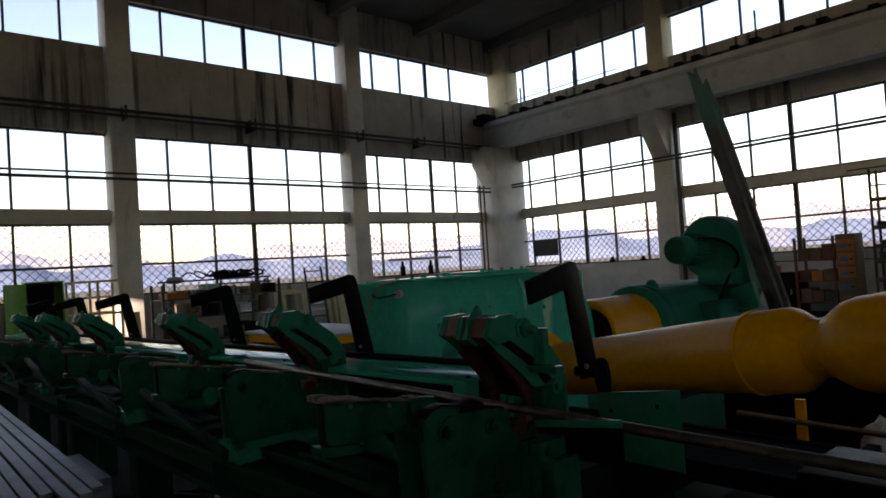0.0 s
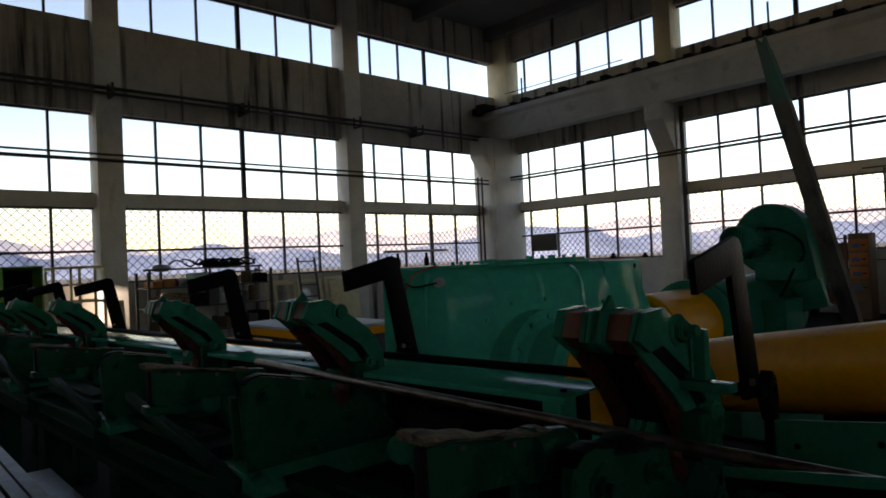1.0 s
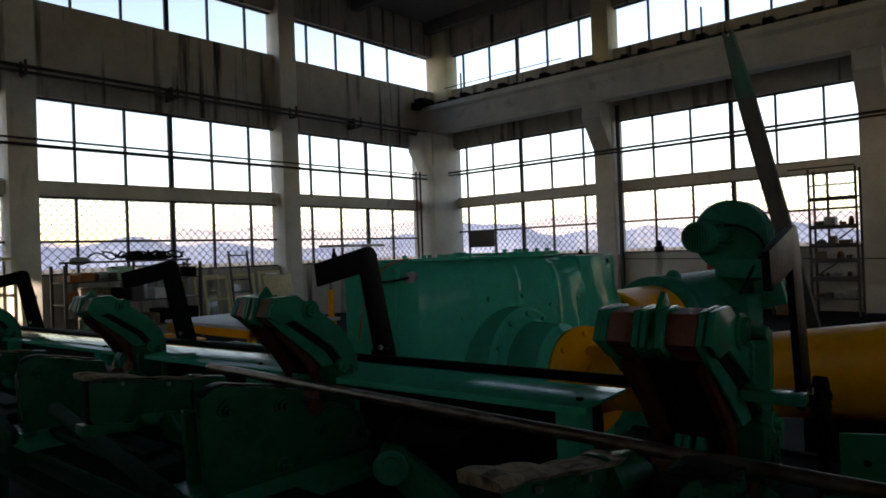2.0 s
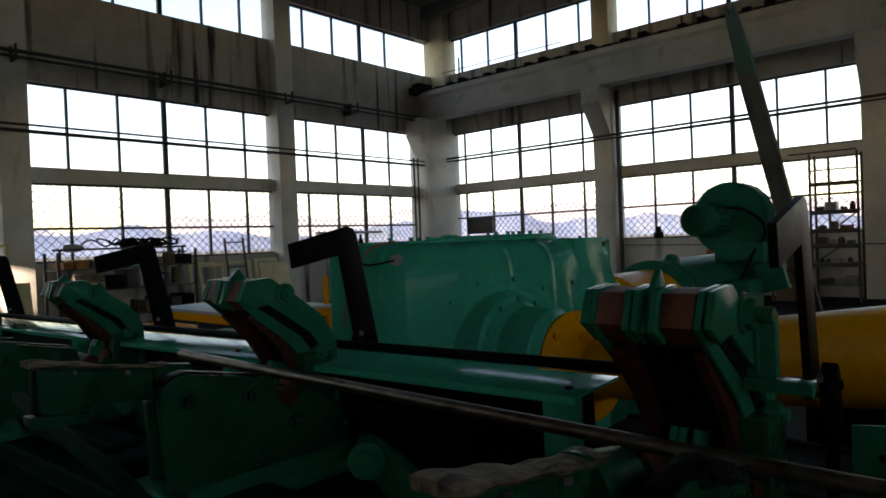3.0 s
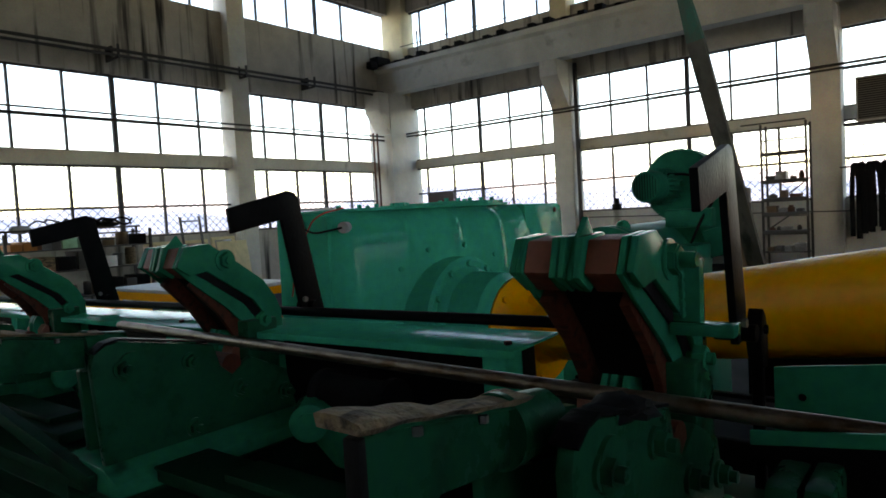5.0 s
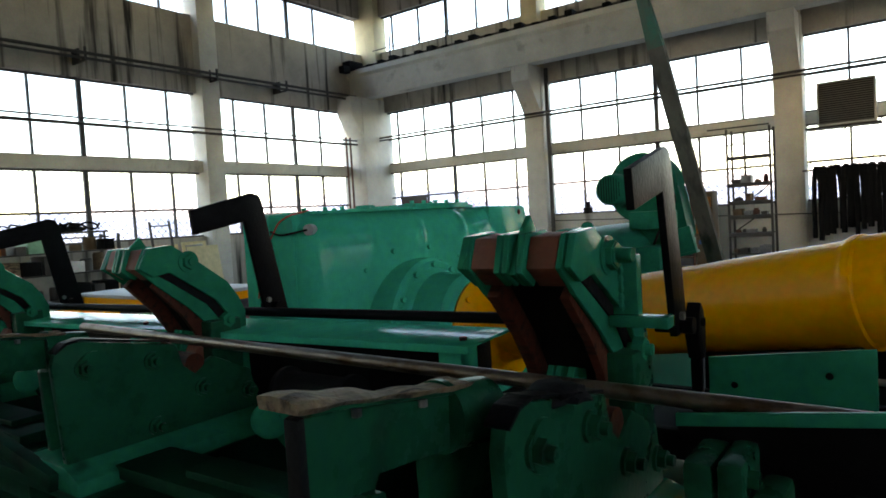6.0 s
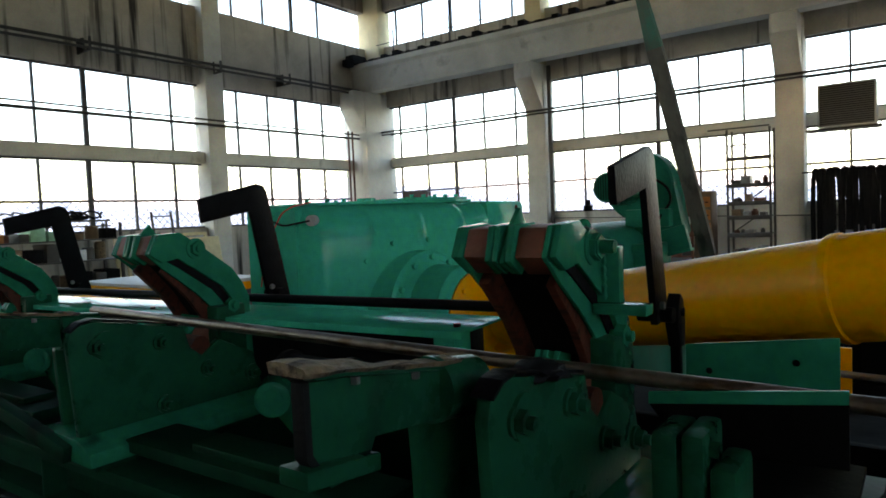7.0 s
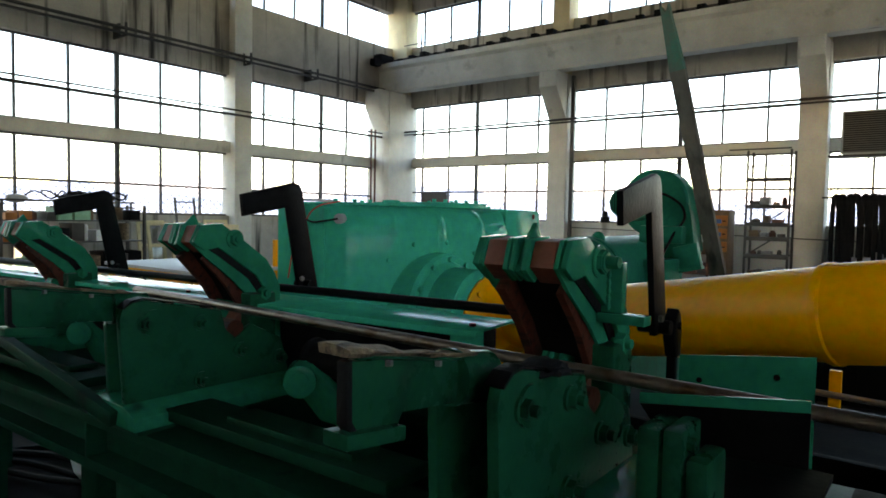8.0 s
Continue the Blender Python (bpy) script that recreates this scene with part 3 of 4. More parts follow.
        z = 1.279 - 0.052 * t + (0.004 * math.sin(6.5 * t + 0.6) + 0.002 * math.sin(21 * t))
        w = 0.004 * math.sin(8 * t + 2) + 0.003 * math.sin(23 * t)
        lo = 1.278 - 0.044 * t
        ring = [pad.verts.new(p) for p in ((13.503, y, lo), (13.500, y, z + 0.009), (13.515 + w * 0.5, y, z + 0.0115), (13.535, y, z + 0.010 + 0.3 * w), (13.555 + w, y, z + 0.007), (13.560 + 0.8 * w, y, lo + 0.006), (13.555 + w, y, lo))]
        if prev:
            for j in range(7):
                pad.faces.new((prev[j], prev[(j + 1) % 7], ring[(j + 1) % 7], ring[j]))
        else:
            pad.faces.new(ring)
        prev = ring
    pad.faces.new(prev)
    part("wooden_pad", pad, WOOD, root, "rough weathered wooden pad")
    for y, z in ((-15.10, 1.252), (-14.99, 1.233)):
        bm = bmesh.new()
        nut(bm, (13.549, y, z), (0, 0, 1), 0.006, 0.009)
        part("pad_bolt", bm, BARE, root)
    return root


def swing_arm():
    """A black bent flat arm on the shaft."""
    root = thing("swing_arm", "black painted bent steel stop arm on a shaft", "stop arm", group="stop arms on the shaft")
    leg = [(-14.263, 1.205), (-14.348, 1.205), (-14.403, 1.477), (-14.572, 1.447), (-14.580, 1.513), (-14.40, 1.553), (-14.375, 1.559), (-14.350, 1.553), (-14.338, 1.535)]
    bm = P(leg, "x", 13.636, 13.650, 0.002)
    bmesh.ops.rotate(bm, verts=bm.verts, cent=(13.643, -14.36, 0), matrix=Matrix.Rotation(radians(3), 3, "Z"))
    part("arm", bm, BLACK, root)
    part("collar", C((13.60, -14.315, 1.222), (13.672, -14.315, 1.222), 0.016, seg=18), BLACK, root)
    bm = bmesh.new()
    nut(bm, (13.656, -14.345, 1.245), (1, 0, 0), 0.008, 0.008)
    part("set_screw", bm, BARE, root)
    return root


first = [clamp_unit(), bracket_unit(), swing_arm()]
RUN = Vector((-0.9994, -0.035, -0.0135))     # the bed runs a little askew of the hall and falls away
STEPS = (0, 1.21, 2.96, 4.18, 5.27)           # along it, from the second station
for s in STEPS:
    for ob, dx in zip(first, (-1.215, -1.135, -1.19)):
        copy_thing(ob, pose(dx + RUN.x * s, RUN.y * s, RUN.z * s))
ASKEW = Matrix.Translation((12.9, -14.4, 1.17)) @ Matrix.Rotation(0.035, 4, "Z") @ Matrix.Rotation(-0.0135, 4, "Y") @ Matrix.Translation((-12.9, 14.4, -1.17))
bed.matrix_world = Matrix.Translation((12.9, -14.4, 0)) @ Matrix.Rotation(0.035, 4, "Z") @ Matrix.Translation((-12.9, 14.4, 0))


def link_arm():
    """A round hub with its link plate, a cross pin and a black roller behind."""
    root = thing("link_arm", "green round-ended link arm with a black roller", "link arm", group="link arms between the brackets")
    part("hub", lathe(bmesh.new(), (12.80, -14.63, 1.010), (12.73, -14.555, 1.010), [(0, 0.030), (0, 0.038), (0.004, 0.044), (0.09, 0.046)], 28), GREEN_MID, root)
    part("hub_cap", C((12.803, -14.633, 1.010), (12.80, -14.63, 1.010), 0.026, seg=20), GREEN_MID, root)
    part("link_plate", P([(12.74, 1.05), (12.79, 1.05), (12.98, 0.95), (13.02, 0.905), (12.84, 0.905), (12.74, 0.97)], "y", -14.59, -14.56, 0.005), GREEN_MID, root)
    part("roller", lathe(bmesh.new(), (12.74, -14.53, 1.055), (13.2, -14.53, 1.055), [(0, 0.02), (0, 0.048), (0.006, 0.056), (0.02, 0.056), (0.024, 0.046), (0.22, 0.046), (0.224, 0.056), (0.24, 0.056)], 28), RUBBER, root, "black rubber roller")
    return root


link = link_arm()
for s in STEPS[1:]:
    copy_thing(link, pose(RUN.x * s, RUN.y * s, RUN.z * s))
clamp_extras(first[0])
root = thing("adjuster", "black adjuster with a hinged knob on the arm shaft", "adjuster")
part("spindle", C((13.60, -14.30, 1.225), (13.68, -14.27, 1.222), 0.009, seg=12), BLACK, root)
part("knob", P([(-14.29, 1.24), (-14.275, 1.262), (-14.255, 1.245), (-14.245, 1.20), (-14.25, 1.15), (-14.28, 1.15), (-14.30, 1.20)], "x", 13.648, 13.675, 0.004), BLACK, root)
part("latch", B(13.65, 13.67, -14.275, -14.255, 0.92, 1.155, bev=0.003), BLACK, root)

shaft = tagged(part("arm_shaft", C((5.6, -14.335, 1.215), (13.45, -14.335, 1.215), 0.0135, seg=16), BLACK), "long black painted shaft carrying stop arms", "shaft")
shaft.matrix_world = ASKEW
root = thing("cover_tray", "glossy green sheet steel cover along the bed", "cover")
part("top_sheet", P([(-14.455, 1.155), (-14.455, 1.172), (-14.25, 1.178), (-14.25, 1.17), (-14.448, 1.166), (-14.448, 1.155)], "x", 5.2, 13.235, 0.001), GREEN, root)
for k in range(6):
    x = 13.20 - 1.25 * k
    part("post", B(x - 0.06, x, -14.43, -14.36, 0.92, 1.165, bev=0.003), GREEN, root)
    bm = bmesh.new()
    nut(bm, (x - 0.01, -14.40, 1.173), (0, 0, 1), 0.009, 0.008)
    part("screw", bm, BLACK, root)
root.matrix_world = ASKEW
bar = thing("steel_bar", "long brown rolled steel bar lying on the brackets", "steel bar")
part("bar", lathe(bmesh.new(), (12.00, -14.66, 1.193), (15.6, -14.66, 1.166), [(0, 0.011), (0.003, 0.0125), (3.597, 0.0125), (3.6, 0.011)], 16), STEEL, bar)
part("bar_end", C((11.996, -14.66, 1.192), (12.0005, -14.66, 1.192), 0.0108, seg=16), BARE, bar, "bright sawn bar end")

# Added black box: fills the dark void beneath the cover sheet.
under = thing("void_fill_box", "black box added for the dark void under the green cover", "duct")
part("void_fill_body", B(5.2, 13.18, -14.345, -14.265, 0.93, 1.15, bev=0.003), BLACK, under)
part("void_fill_lid", B(5.2, 13.18, -14.35, -14.26, 1.150, 1.156), BLACK, under)
under.matrix_world = ASKEW
root = thing("guard_channel", "green folded steel guard channel with two holes", "guard")
part("back_plate", P([(13.708, 0.99), (13.708, 1.176), (13.963, 1.207), (13.963, 0.99)], "y", -14.365, -14.358, 0.002), GREEN_MID, root)
# Channel inside and leg are near-black: their shade is in the colour.
part("floor_plate", B(13.745, 14.0, -14.66, -14.37, 0.985, 0.995), SHADE_BLACK, root)
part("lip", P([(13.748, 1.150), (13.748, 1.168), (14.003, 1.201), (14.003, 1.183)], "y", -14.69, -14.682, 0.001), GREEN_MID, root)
part("front_plate", P([(13.80, 1.085), (13.748, 1.149), (14.003, 1.182), (14.003, 1.098)], "y", -14.688, -14.682, 0.001), SHADE_BLACK, root)
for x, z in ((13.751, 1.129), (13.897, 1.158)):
    part("hole", C((x, -14.3665, z), (x, -14.364, z), 0.006, seg=14), SHADE_BLACK, root)
part("leg", B(13.78, 13.95, -14.60, -14.40, 0.66, 0.985, bev=0.004), SHADE_BLACK, root)
root = thing("guide_block", "green bolted guide block on the bed", "guide block")
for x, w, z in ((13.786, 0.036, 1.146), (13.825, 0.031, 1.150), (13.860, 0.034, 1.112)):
    part("block_plate", B(x, x + w, -14.80, -14.70, 0.88, z, bev=0.010), GREEN_DIRTY_SHADED, root)
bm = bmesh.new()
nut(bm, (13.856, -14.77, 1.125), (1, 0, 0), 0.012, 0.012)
part("block_bolt", bm, GREEN_DIRTY_SHADED, root)

# ---- drive: gearbox, cardan shaft, motor with blower ----
gb = thing("gearbox", "large glossy green cast gearbox with a bolted lid", "gearbox")
FACE = 12.4


PLAN = [(11.98, -13.93), (12.10, -13.93), (12.19, -13.89), (12.255, -13.80), (12.31, -13.68), (12.35, -13.52), (12.382, -13.36), (12.402, -13.20), (12.408, -13.07), (12.40, -12.96)]


def plan_at(t):
    """A point on the cover's rounded front edge in plan, t from 0 to 1, by Catmull-Rom."""
    f = t * (len(PLAN) - 1)
    i = min(int(f), len(PLAN) - 2)
    u = f - i
    p = [Vector(PLAN[max(0, min(len(PLAN) - 1, i + j))]) for j in (-1, 0, 1, 2)]
    return 0.5 * (2 * p[1] + (p[2] - p[0]) * u + (2 * p[0] - 5 * p[1] + 4 * p[2] - p[3]) * u * u + (3 * p[1] - p[0] - 3 * p[2] + p[3]) * u ** 3)


def face_x(y):
    return min((plan_at(k / 400) for k in range(401)), key=lambda q: abs(q.y - y)).x


def cover_casting():
    """The rounded cover: stacked plan outlines drawn in towards the lid, with three soft ribs on its front."""
    bm = bmesh.new()
    prev = None
    for z, inset, k0 in ((0.95, -0.035, 0.2), (1.15, -0.02, 0.2), (1.28, -0.008, 0.3), (1.36, 0.0, 0.7), (1.41, 0.008, 1.0), (1.445, 0.022, 1.0), (1.468, 0.042, 0.9), (1.485, 0.07, 0.6), (1.496, 0.11, 0.3), (1.50, 0.15, 0.0)):
        row = []
        for k in range(260):
            t = k / 259
            p = plan_at(t)
            d = plan_at(min(1, t + 0.004)) - plan_at(max(0, t - 0.004))
            n = Vector((d.y, -d.x)).normalized()
            rib = sum(0.010 * math.exp(-((p.y - c) / 0.018) ** 2) for c in (-13.70, -13.46, -13.21))
            q = p + n * (rib * k0 - inset * min(1.0, 4 * t, 6 * (1 - t) + 0.3))
            row.append(bm.verts.new((q.x, q.y, z)))
        for k in range(14):
            row.append(bm.verts.new((11.75, -12.98 - 0.90 * k / 13, z)))
        if prev:
            m = len(row)
            for k in range(m):
                bm.faces.new((prev[k], prev[(k + 1) % m], row[(k + 1) % m], row[k]))
        else:
            bm.faces.new(row[::-1])
        prev = row
    bm.faces.new(prev)
    return bm


def holed(outline, holes, seg=20):
    """An outline with round holes, joined to it by slits, for a prism."""
    pts = list(outline)
    for cx, cz, r in holes:
        i = min(range(len(pts)), key=lambda j: (pts[j][0] - cx) ** 2 + (pts[j][1] - cz) ** 2)
        a0 = math.atan2(pts[i][1] - cz, pts[i][0] - cx)
        area = sum(pts[j - 1][0] * pts[j][1] - pts[j][0] * pts[j - 1][1] for j in range(len(pts)))
        turn = -1 if area > 0 else 1
        ring = [(cx + r * math.cos(a0 + turn * 2 * math.pi * k / seg), cz + r * math.sin(a0 + turn * 2 * math.pi * k / seg)) for k in range(seg + 1)]
        pts = pts[:i + 1] + ring + pts[i:]
    return pts


part("cover", cover_casting(), GREEN, gb)
part("south_lug", P(holed([(11.865, 1.0), (11.872, 1.2), (11.905, 1.38), (11.925, 1.455), (11.945, 1.477), (11.997, 1.479), (12.12, 1.482), (12.12, 1.0)], [(11.997, 1.443, 0.022)]), "y", -13.937, -13.90), GREEN, gb)
part("lower_housing", B(11.6, FACE - 0.04, -13.96, -12.62, 0.3, 0.95, bev=0.03), GREEN, gb)
part("split_flange", B(11.58, FACE + 0.04, -13.99, -12.6, 0.93, 0.98, bev=0.006), GREEN, gb)
part("lug_plate", P([(-13.0, 1.0), (-13.0, 1.497), (-12.69, 1.495), (-12.665, 1.485), (-12.66, 1.46), (-12.655, 1.34), (-12.59, 1.24), (-12.56, 1.0)], "x", FACE - 0.05, FACE, 0.008), GREEN, gb)
LID = [(11.80, -13.84), (12.08, -13.84), (12.16, -13.74), (12.225, -13.58), (12.27, -13.38), (12.295, -13.18), (12.30, -12.985), (11.80, -12.985)]
lid = part("lid", P(LID, "z", 1.498, 1.511, 0.002), GREEN, gb)
part("cover_plate", P([(11.84, -13.36), (12.25, -13.36), (12.28, -13.18), (12.285, -13.0), (11.84, -13.0)], "z", 1.511, 1.524, 0.002), GREEN, lid)
for x, y, z in [(12.06 + 0.09 * (k / 4) ** 0.6, -13.82 + 0.075 * k, 1.511) for k in range(5)] + [(12.21 + 0.008 * k, -13.33 + 0.075 * k, 1.524) for k in range(5)] + [(11.95, -13.55, 1.511), (11.95, -13.05, 1.524), (12.10, -13.05, 1.524)]:
    bm = bmesh.new()
    nut(bm, (x, y, z), (0, 0, 1), 0.010, 0.014)
    part("lid_bolt", bm, GREEN, lid)
part("breather", C((12.05, -13.45, 1.511), (12.05, -13.45, 1.53), 0.03, seg=16), GREEN, lid)
part("plug", C((12.165, -13.88, 1.440), (12.178, -13.912, 1.440), 0.021, seg=18), GREY, gb, "pale plug in a lifting hole")
part("lifting_hole", C((FACE - 0.002, -12.728, 1.463), (FACE + 0.002, -12.728, 1.463), 0.013, seg=18), RUBBER, gb)
boss = part("bearing_boss", lathe(bmesh.new(), (FACE - 0.165, -13.50, 1.04), (FACE + 1, -13.50, 1.04), [(0, 0.258), (0.185, 0.258), (0.197, 0.245), (0.197, 0.22), (0.22, 0.212), (0.23, 0.20), (0.36, 0.195), (0.37, 0.18)], 48), GREEN, gb)
for k in range(12):
    a = 2 * math.pi * k / 12
    bm = bmesh.new()
    nut(bm, (FACE + 0.034, -13.50 + 0.232 * math.cos(a), 1.04 + 0.232 * math.sin(a)), (1, 0, 0), 0.012, 0.014)
    part("boss_bolt", bm, GREEN, boss)
for y, z in ((-13.80, 1.20), (-13.74, 1.27), (-13.62, 1.335), (-13.44, 1.34), (-13.27, 1.29), (-13.05, 1.30)):
    bm = bmesh.new()
    nut(bm, (face_x(y) + 0.002, y, z), (1, 0, 0), 0.010, 0.014)
    part("cover_bolt", bm, GREEN, gb)
part("base", B(11.5, 12.5, -14.1, -12.5, 0.0, 0.31, bev=0.02), GREEN_DIRTY_SHADED, gb)
tube("signal_wire", [(12.0, -13.942, 1.44), (12.07, -13.955, 1.425), (12.13, -13.950, 1.43), (12.176, -13.914, 1.44)], 0.004, RUBBER, gb, "thin black wire")
tube("red_wire", [(11.90, -13.942, 1.18), (11.95, -13.948, 1.33), (12.02, -13.948, 1.43), (12.07, -13.942, 1.482), (12.12, -13.85, 1.514)], 0.0028, RED, gb, "thin red wire")

S0, S1 = Vector((12.66, -13.43, 1.012)), Vector((13.92, -13.77, 1.222))
axis = (S1 - S0).normalized()
L = (S1 - S0).length
cs = thing("cardan_shaft", "thick yellow cardan shaft with flange and joints", "cardan shaft")
part("tube", lathe(bmesh.new(), S0, S1, [(0.08, 0.06), (0.12, 0.105), (0.2, 0.118), (L - 0.03, 0.1275), (L - 0.015, 0.134), (L - 0.008, 0.137), (L + 0.008, 0.137), (L + 0.014, 0.1325), (L + 0.13, 0.131), (L + 0.145, 0.126), (L + 0.2, 0.09)], 48), YELLOW, cs)
fl = part("flange", lathe(bmesh.new(), S0, S1, [(-0.03, 0.205), (0.02, 0.21), (0.03, 0.155), (0.06, 0.115), (0.12, 0.09)], 40), YELLOW, cs)
q = axis.to_track_quat("Z", "Y")
for k in range(8):
    a = 2 * math.pi * k / 8
    p = S0 + q @ Vector((0.178 * math.cos(a), 0.178 * math.sin(a), 0.02))
    bm = bmesh.new()
    nut(bm, p, axis, 0.013, 0.016)
    part("flange_bolt", bm, YELLOW, fl)
for sgn in (-1, 1):
    e0 = S0 + q @ Vector((0.0, 0.075 * sgn, 0.02))
    part("yoke_ear", lathe(bmesh.new(), e0, e0 + axis, [(0, 0.058), (0.05, 0.055), (0.10, 0.045), (0.115, 0.02)], 20), YELLOW, cs)
part("joint", lathe(bmesh.new(), S0 + axis * (L + 0.18), S1 + axis * 9, [(0.0, 0.092), (0.05, 0.086), (0.10, 0.092)], 32), YELLOW, cs)
part("second_tube", lathe(bmesh.new(), S0 + axis * (L + 0.26), S1 + axis * 9, [(0, 0.092), (0.06, 0.125), (0.10, 0.133), (0.45, 0.14), (0.6, 0.14)], 48), YELLOW, cs)
part("stand", B(14.15, 14.45, -14.15, -13.85, 0.0, 0.98, bev=0.01), BLACK, cs)

# Added box: stands in for the darkness below the shaft, hiding lit floor.
sb = thing("shaft_shade_box", "near-black box added for the shade under the drive shaft", "base frame")
part("side_panel", B(12.85, 14.1, -13.98, -13.95, 0.04, 0.90, bev=0.004), SHADE_BLACK, sb)
part("side_panel", B(12.85, 14.1, -13.45, -13.42, 0.04, 0.86, bev=0.004), SHADE_BLACK, sb)
part("end_panel", B(14.1, 14.14, -13.98, -13.42, 0.04, 0.88, bev=0.004), SHADE_BLACK, sb)
part("top_panel", B(12.85, 14.1, -13.95, -13.45, 0.82, 0.85, bev=0.003), SHADE_BLACK, sb)
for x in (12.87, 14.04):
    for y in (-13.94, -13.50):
        part("foot", B(x, x + 0.05, y, y + 0.05, 0.0, 0.82), SHADE_BLACK, sb)

dm = thing("drive_motor", "big green electric drive motor with a blower on top", "motor")
MX, MZ = 12.30, 1.075     # motor axis, along y


def along(y0, rings, seg=48):
    return lathe(bmesh.new(), (MX, y0, MZ), (MX, y0 + 1, MZ), rings, seg)


part("coupling_guard", along(-12.52, [(0.16, 0.19), (0.0, 0.19), (0.0, 0.214), (0.008, 0.22), (0.515, 0.22), (0.52, 0.20)]), YELLOW, dm, "yellow coupling guard")
part("coupling", along(-12.58, [(0, 0.05), (0.04, 0.06), (0.05, 0.15), (0.11, 0.155), (0.12, 0.14), (0.16, 0.13), (0.17, 0.05)], 32), BLACK, dm, "black coupling half")
part("end_shield", along(-12.0, [(-0.01, 0.20), (0, 0.255), (0.012, 0.272), (0.05, 0.275), (0.06, 0.262), (0.09, 0.262), (0.095, 0.272), (0.13, 0.275)]), MOTOR, dm)
part("body", along(-11.87, [(0, 0.268), (0.98, 0.268), (0.985, 0.275), (1.06, 0.275), (1.09, 0.24), (1.14, 0.20), (1.15, 0.05)]), MOTOR, dm)
part("terminal_box", B(MX + 0.25, MX + 0.40, -11.55, -11.25, 1.0, 1.20, bev=0.015), MOTOR, dm)
for y in (-11.9, -11.0):
    part("motor_foot", B(MX - 0.30, MX + 0.30, y - 0.10, y + 0.10, 0.62, 0.86, bev=0.015), MOTOR, dm)
part("plinth", B(MX - 0.36, MX + 0.36, -12.15, -10.75, 0.0, 0.62, bev=0.02), MOTOR, dm)
part("duct", B(12.42, 12.72, -11.30, -11.02, 1.30, 1.42, bev=0.015), MOTOR, dm)
vol = part("volute", lathe(bmesh.new(), (12.49, -11.22, 1.578), (12.49, -10.0, 1.578), [(0, 0.10), (0.0, 0.222), (0.015, 0.237), (0.17, 0.237), (0.185, 0.222), (0.19, 0.1)], 44), MOTOR, dm)
bm = prism(bmesh.new(), [(12.30, 1.46), (12.44, 1.36), (12.43, 1.12), (12.72, 1.12), (12.785, 1.26), (12.745, 1.50), (12.727, 1.578), (12.55, 1.58)], "y", -11.215, -11.035, 0.008)
part("volute_throat", bm, MOTOR, vol)
part("outlet_flange", P([(12.645, 1.27), (12.805, 1.315), (12.845, 1.14), (12.69, 1.10)], "y", -11.27, -11.21, 0.008), MOTOR, vol)
part("flange_rim", P([(12.68, 1.118), (12.69, 1.10), (12.85, 1.14), (12.845, 1.158)], "y", -11.285, -11.20, 0.003), MOTOR, vol)
fm = part("fan_motor", lathe(bmesh.new(), (12.40, -11.42, 1.572), (12.43, -10.9, 1.572), [(0, 0.085), (0.02, 0.095), (0.20, 0.095)], 32), MOTOR, dm)
part("fan_cowl", lathe(bmesh.new(), (12.395, -11.55, 1.572), (12.40, -11.42, 1.572), [(0, 0.075), (0.005, 0.092), (0.02, 0.10), (0.135, 0.103), (0.135, 0.09)], 32), MOTOR, fm)
for k in range(20):
    a = 2 * math.pi * k / 20
    u = Vector((math.cos(a), 0, math.sin(a)))
    c = Vector((12.41, -11.32, 1.572))
    w = Vector((-math.sin(a), 0, math.cos(a))) * 0.0025
    bm = bmesh.new()
    pts = [c + u * 0.09 + s * w + Vector((0, t, 0)) for s in (-1, 1) for t in (-0.095, 0.095)]
    far = [p + u * 0.03 for p in pts]
    vs = [bm.verts.new(p) for p in pts + far]
    for f in ((0, 1, 3, 2), (4, 5, 7, 6), (0, 1, 5, 4), (2, 3, 7, 6), (0, 2, 6, 4), (1, 3, 7, 5)):
        bm.faces.new([vs[j] for j in f])
    part("cooling_fin", bm, MOTOR, fm)
for k in range(9):
    x = 12.395 + 0.017 * (k - 4)
    h = math.sqrt(max(0.0, 0.082 ** 2 - (x - 12.395) ** 2))
    part("grille_slot", B(x - 0.0022, x + 0.0022, -11.553, -11.549, 1.572 - h, 1.572 + h), BLACK, fm)
tube("motor_cable", [(12.46, -11.35, 1.65), (12.62, -11.28, 1.62), (12.72, -11.26, 1.50), (12.66, -11.3, 1.36), (12.60, -11.35, 1.20)], 0.009, RUBBER, dm, "black motor cable")

board = thing("leaning_strip", "long dark steel strip with a green pointed top leaning upright", "steel strip", group="leaning strips")
p0, p1 = Vector((13.10, -10.88, 0.0)), Vector((12.67, -11.64, 2.80))
ax = (p1 - p0).normalized()
side = ax.cross(Vector((0.3, 0.95, 0))).normalized()
th = ax.cross(side).normalized()


def strip(t0, t1, w0, w1, notch=0.0):
    bm = bmesh.new()
    a, b = p0 + (p1 - p0) * t0, p0 + (p1 - p0) * t1
    front = [a - side * w0, a + side * w0, b + side * w1]
    if notch:
        front += [b - ax * notch, b - side * w1]
    else:
        front += [b - side * w1]
    lo = [bm.verts.new(p - th * 0.012) for p in front]
    hi = [bm.verts.new(p + th * 0.012) for p in front]
    bm.faces.new(lo)
    bm.faces.new(hi)
    for k in range(len(lo)):
        bm.faces.new((lo[k], lo[(k + 1) % len(lo)], hi[(k + 1) % len(lo)], hi[k]))
    return bm


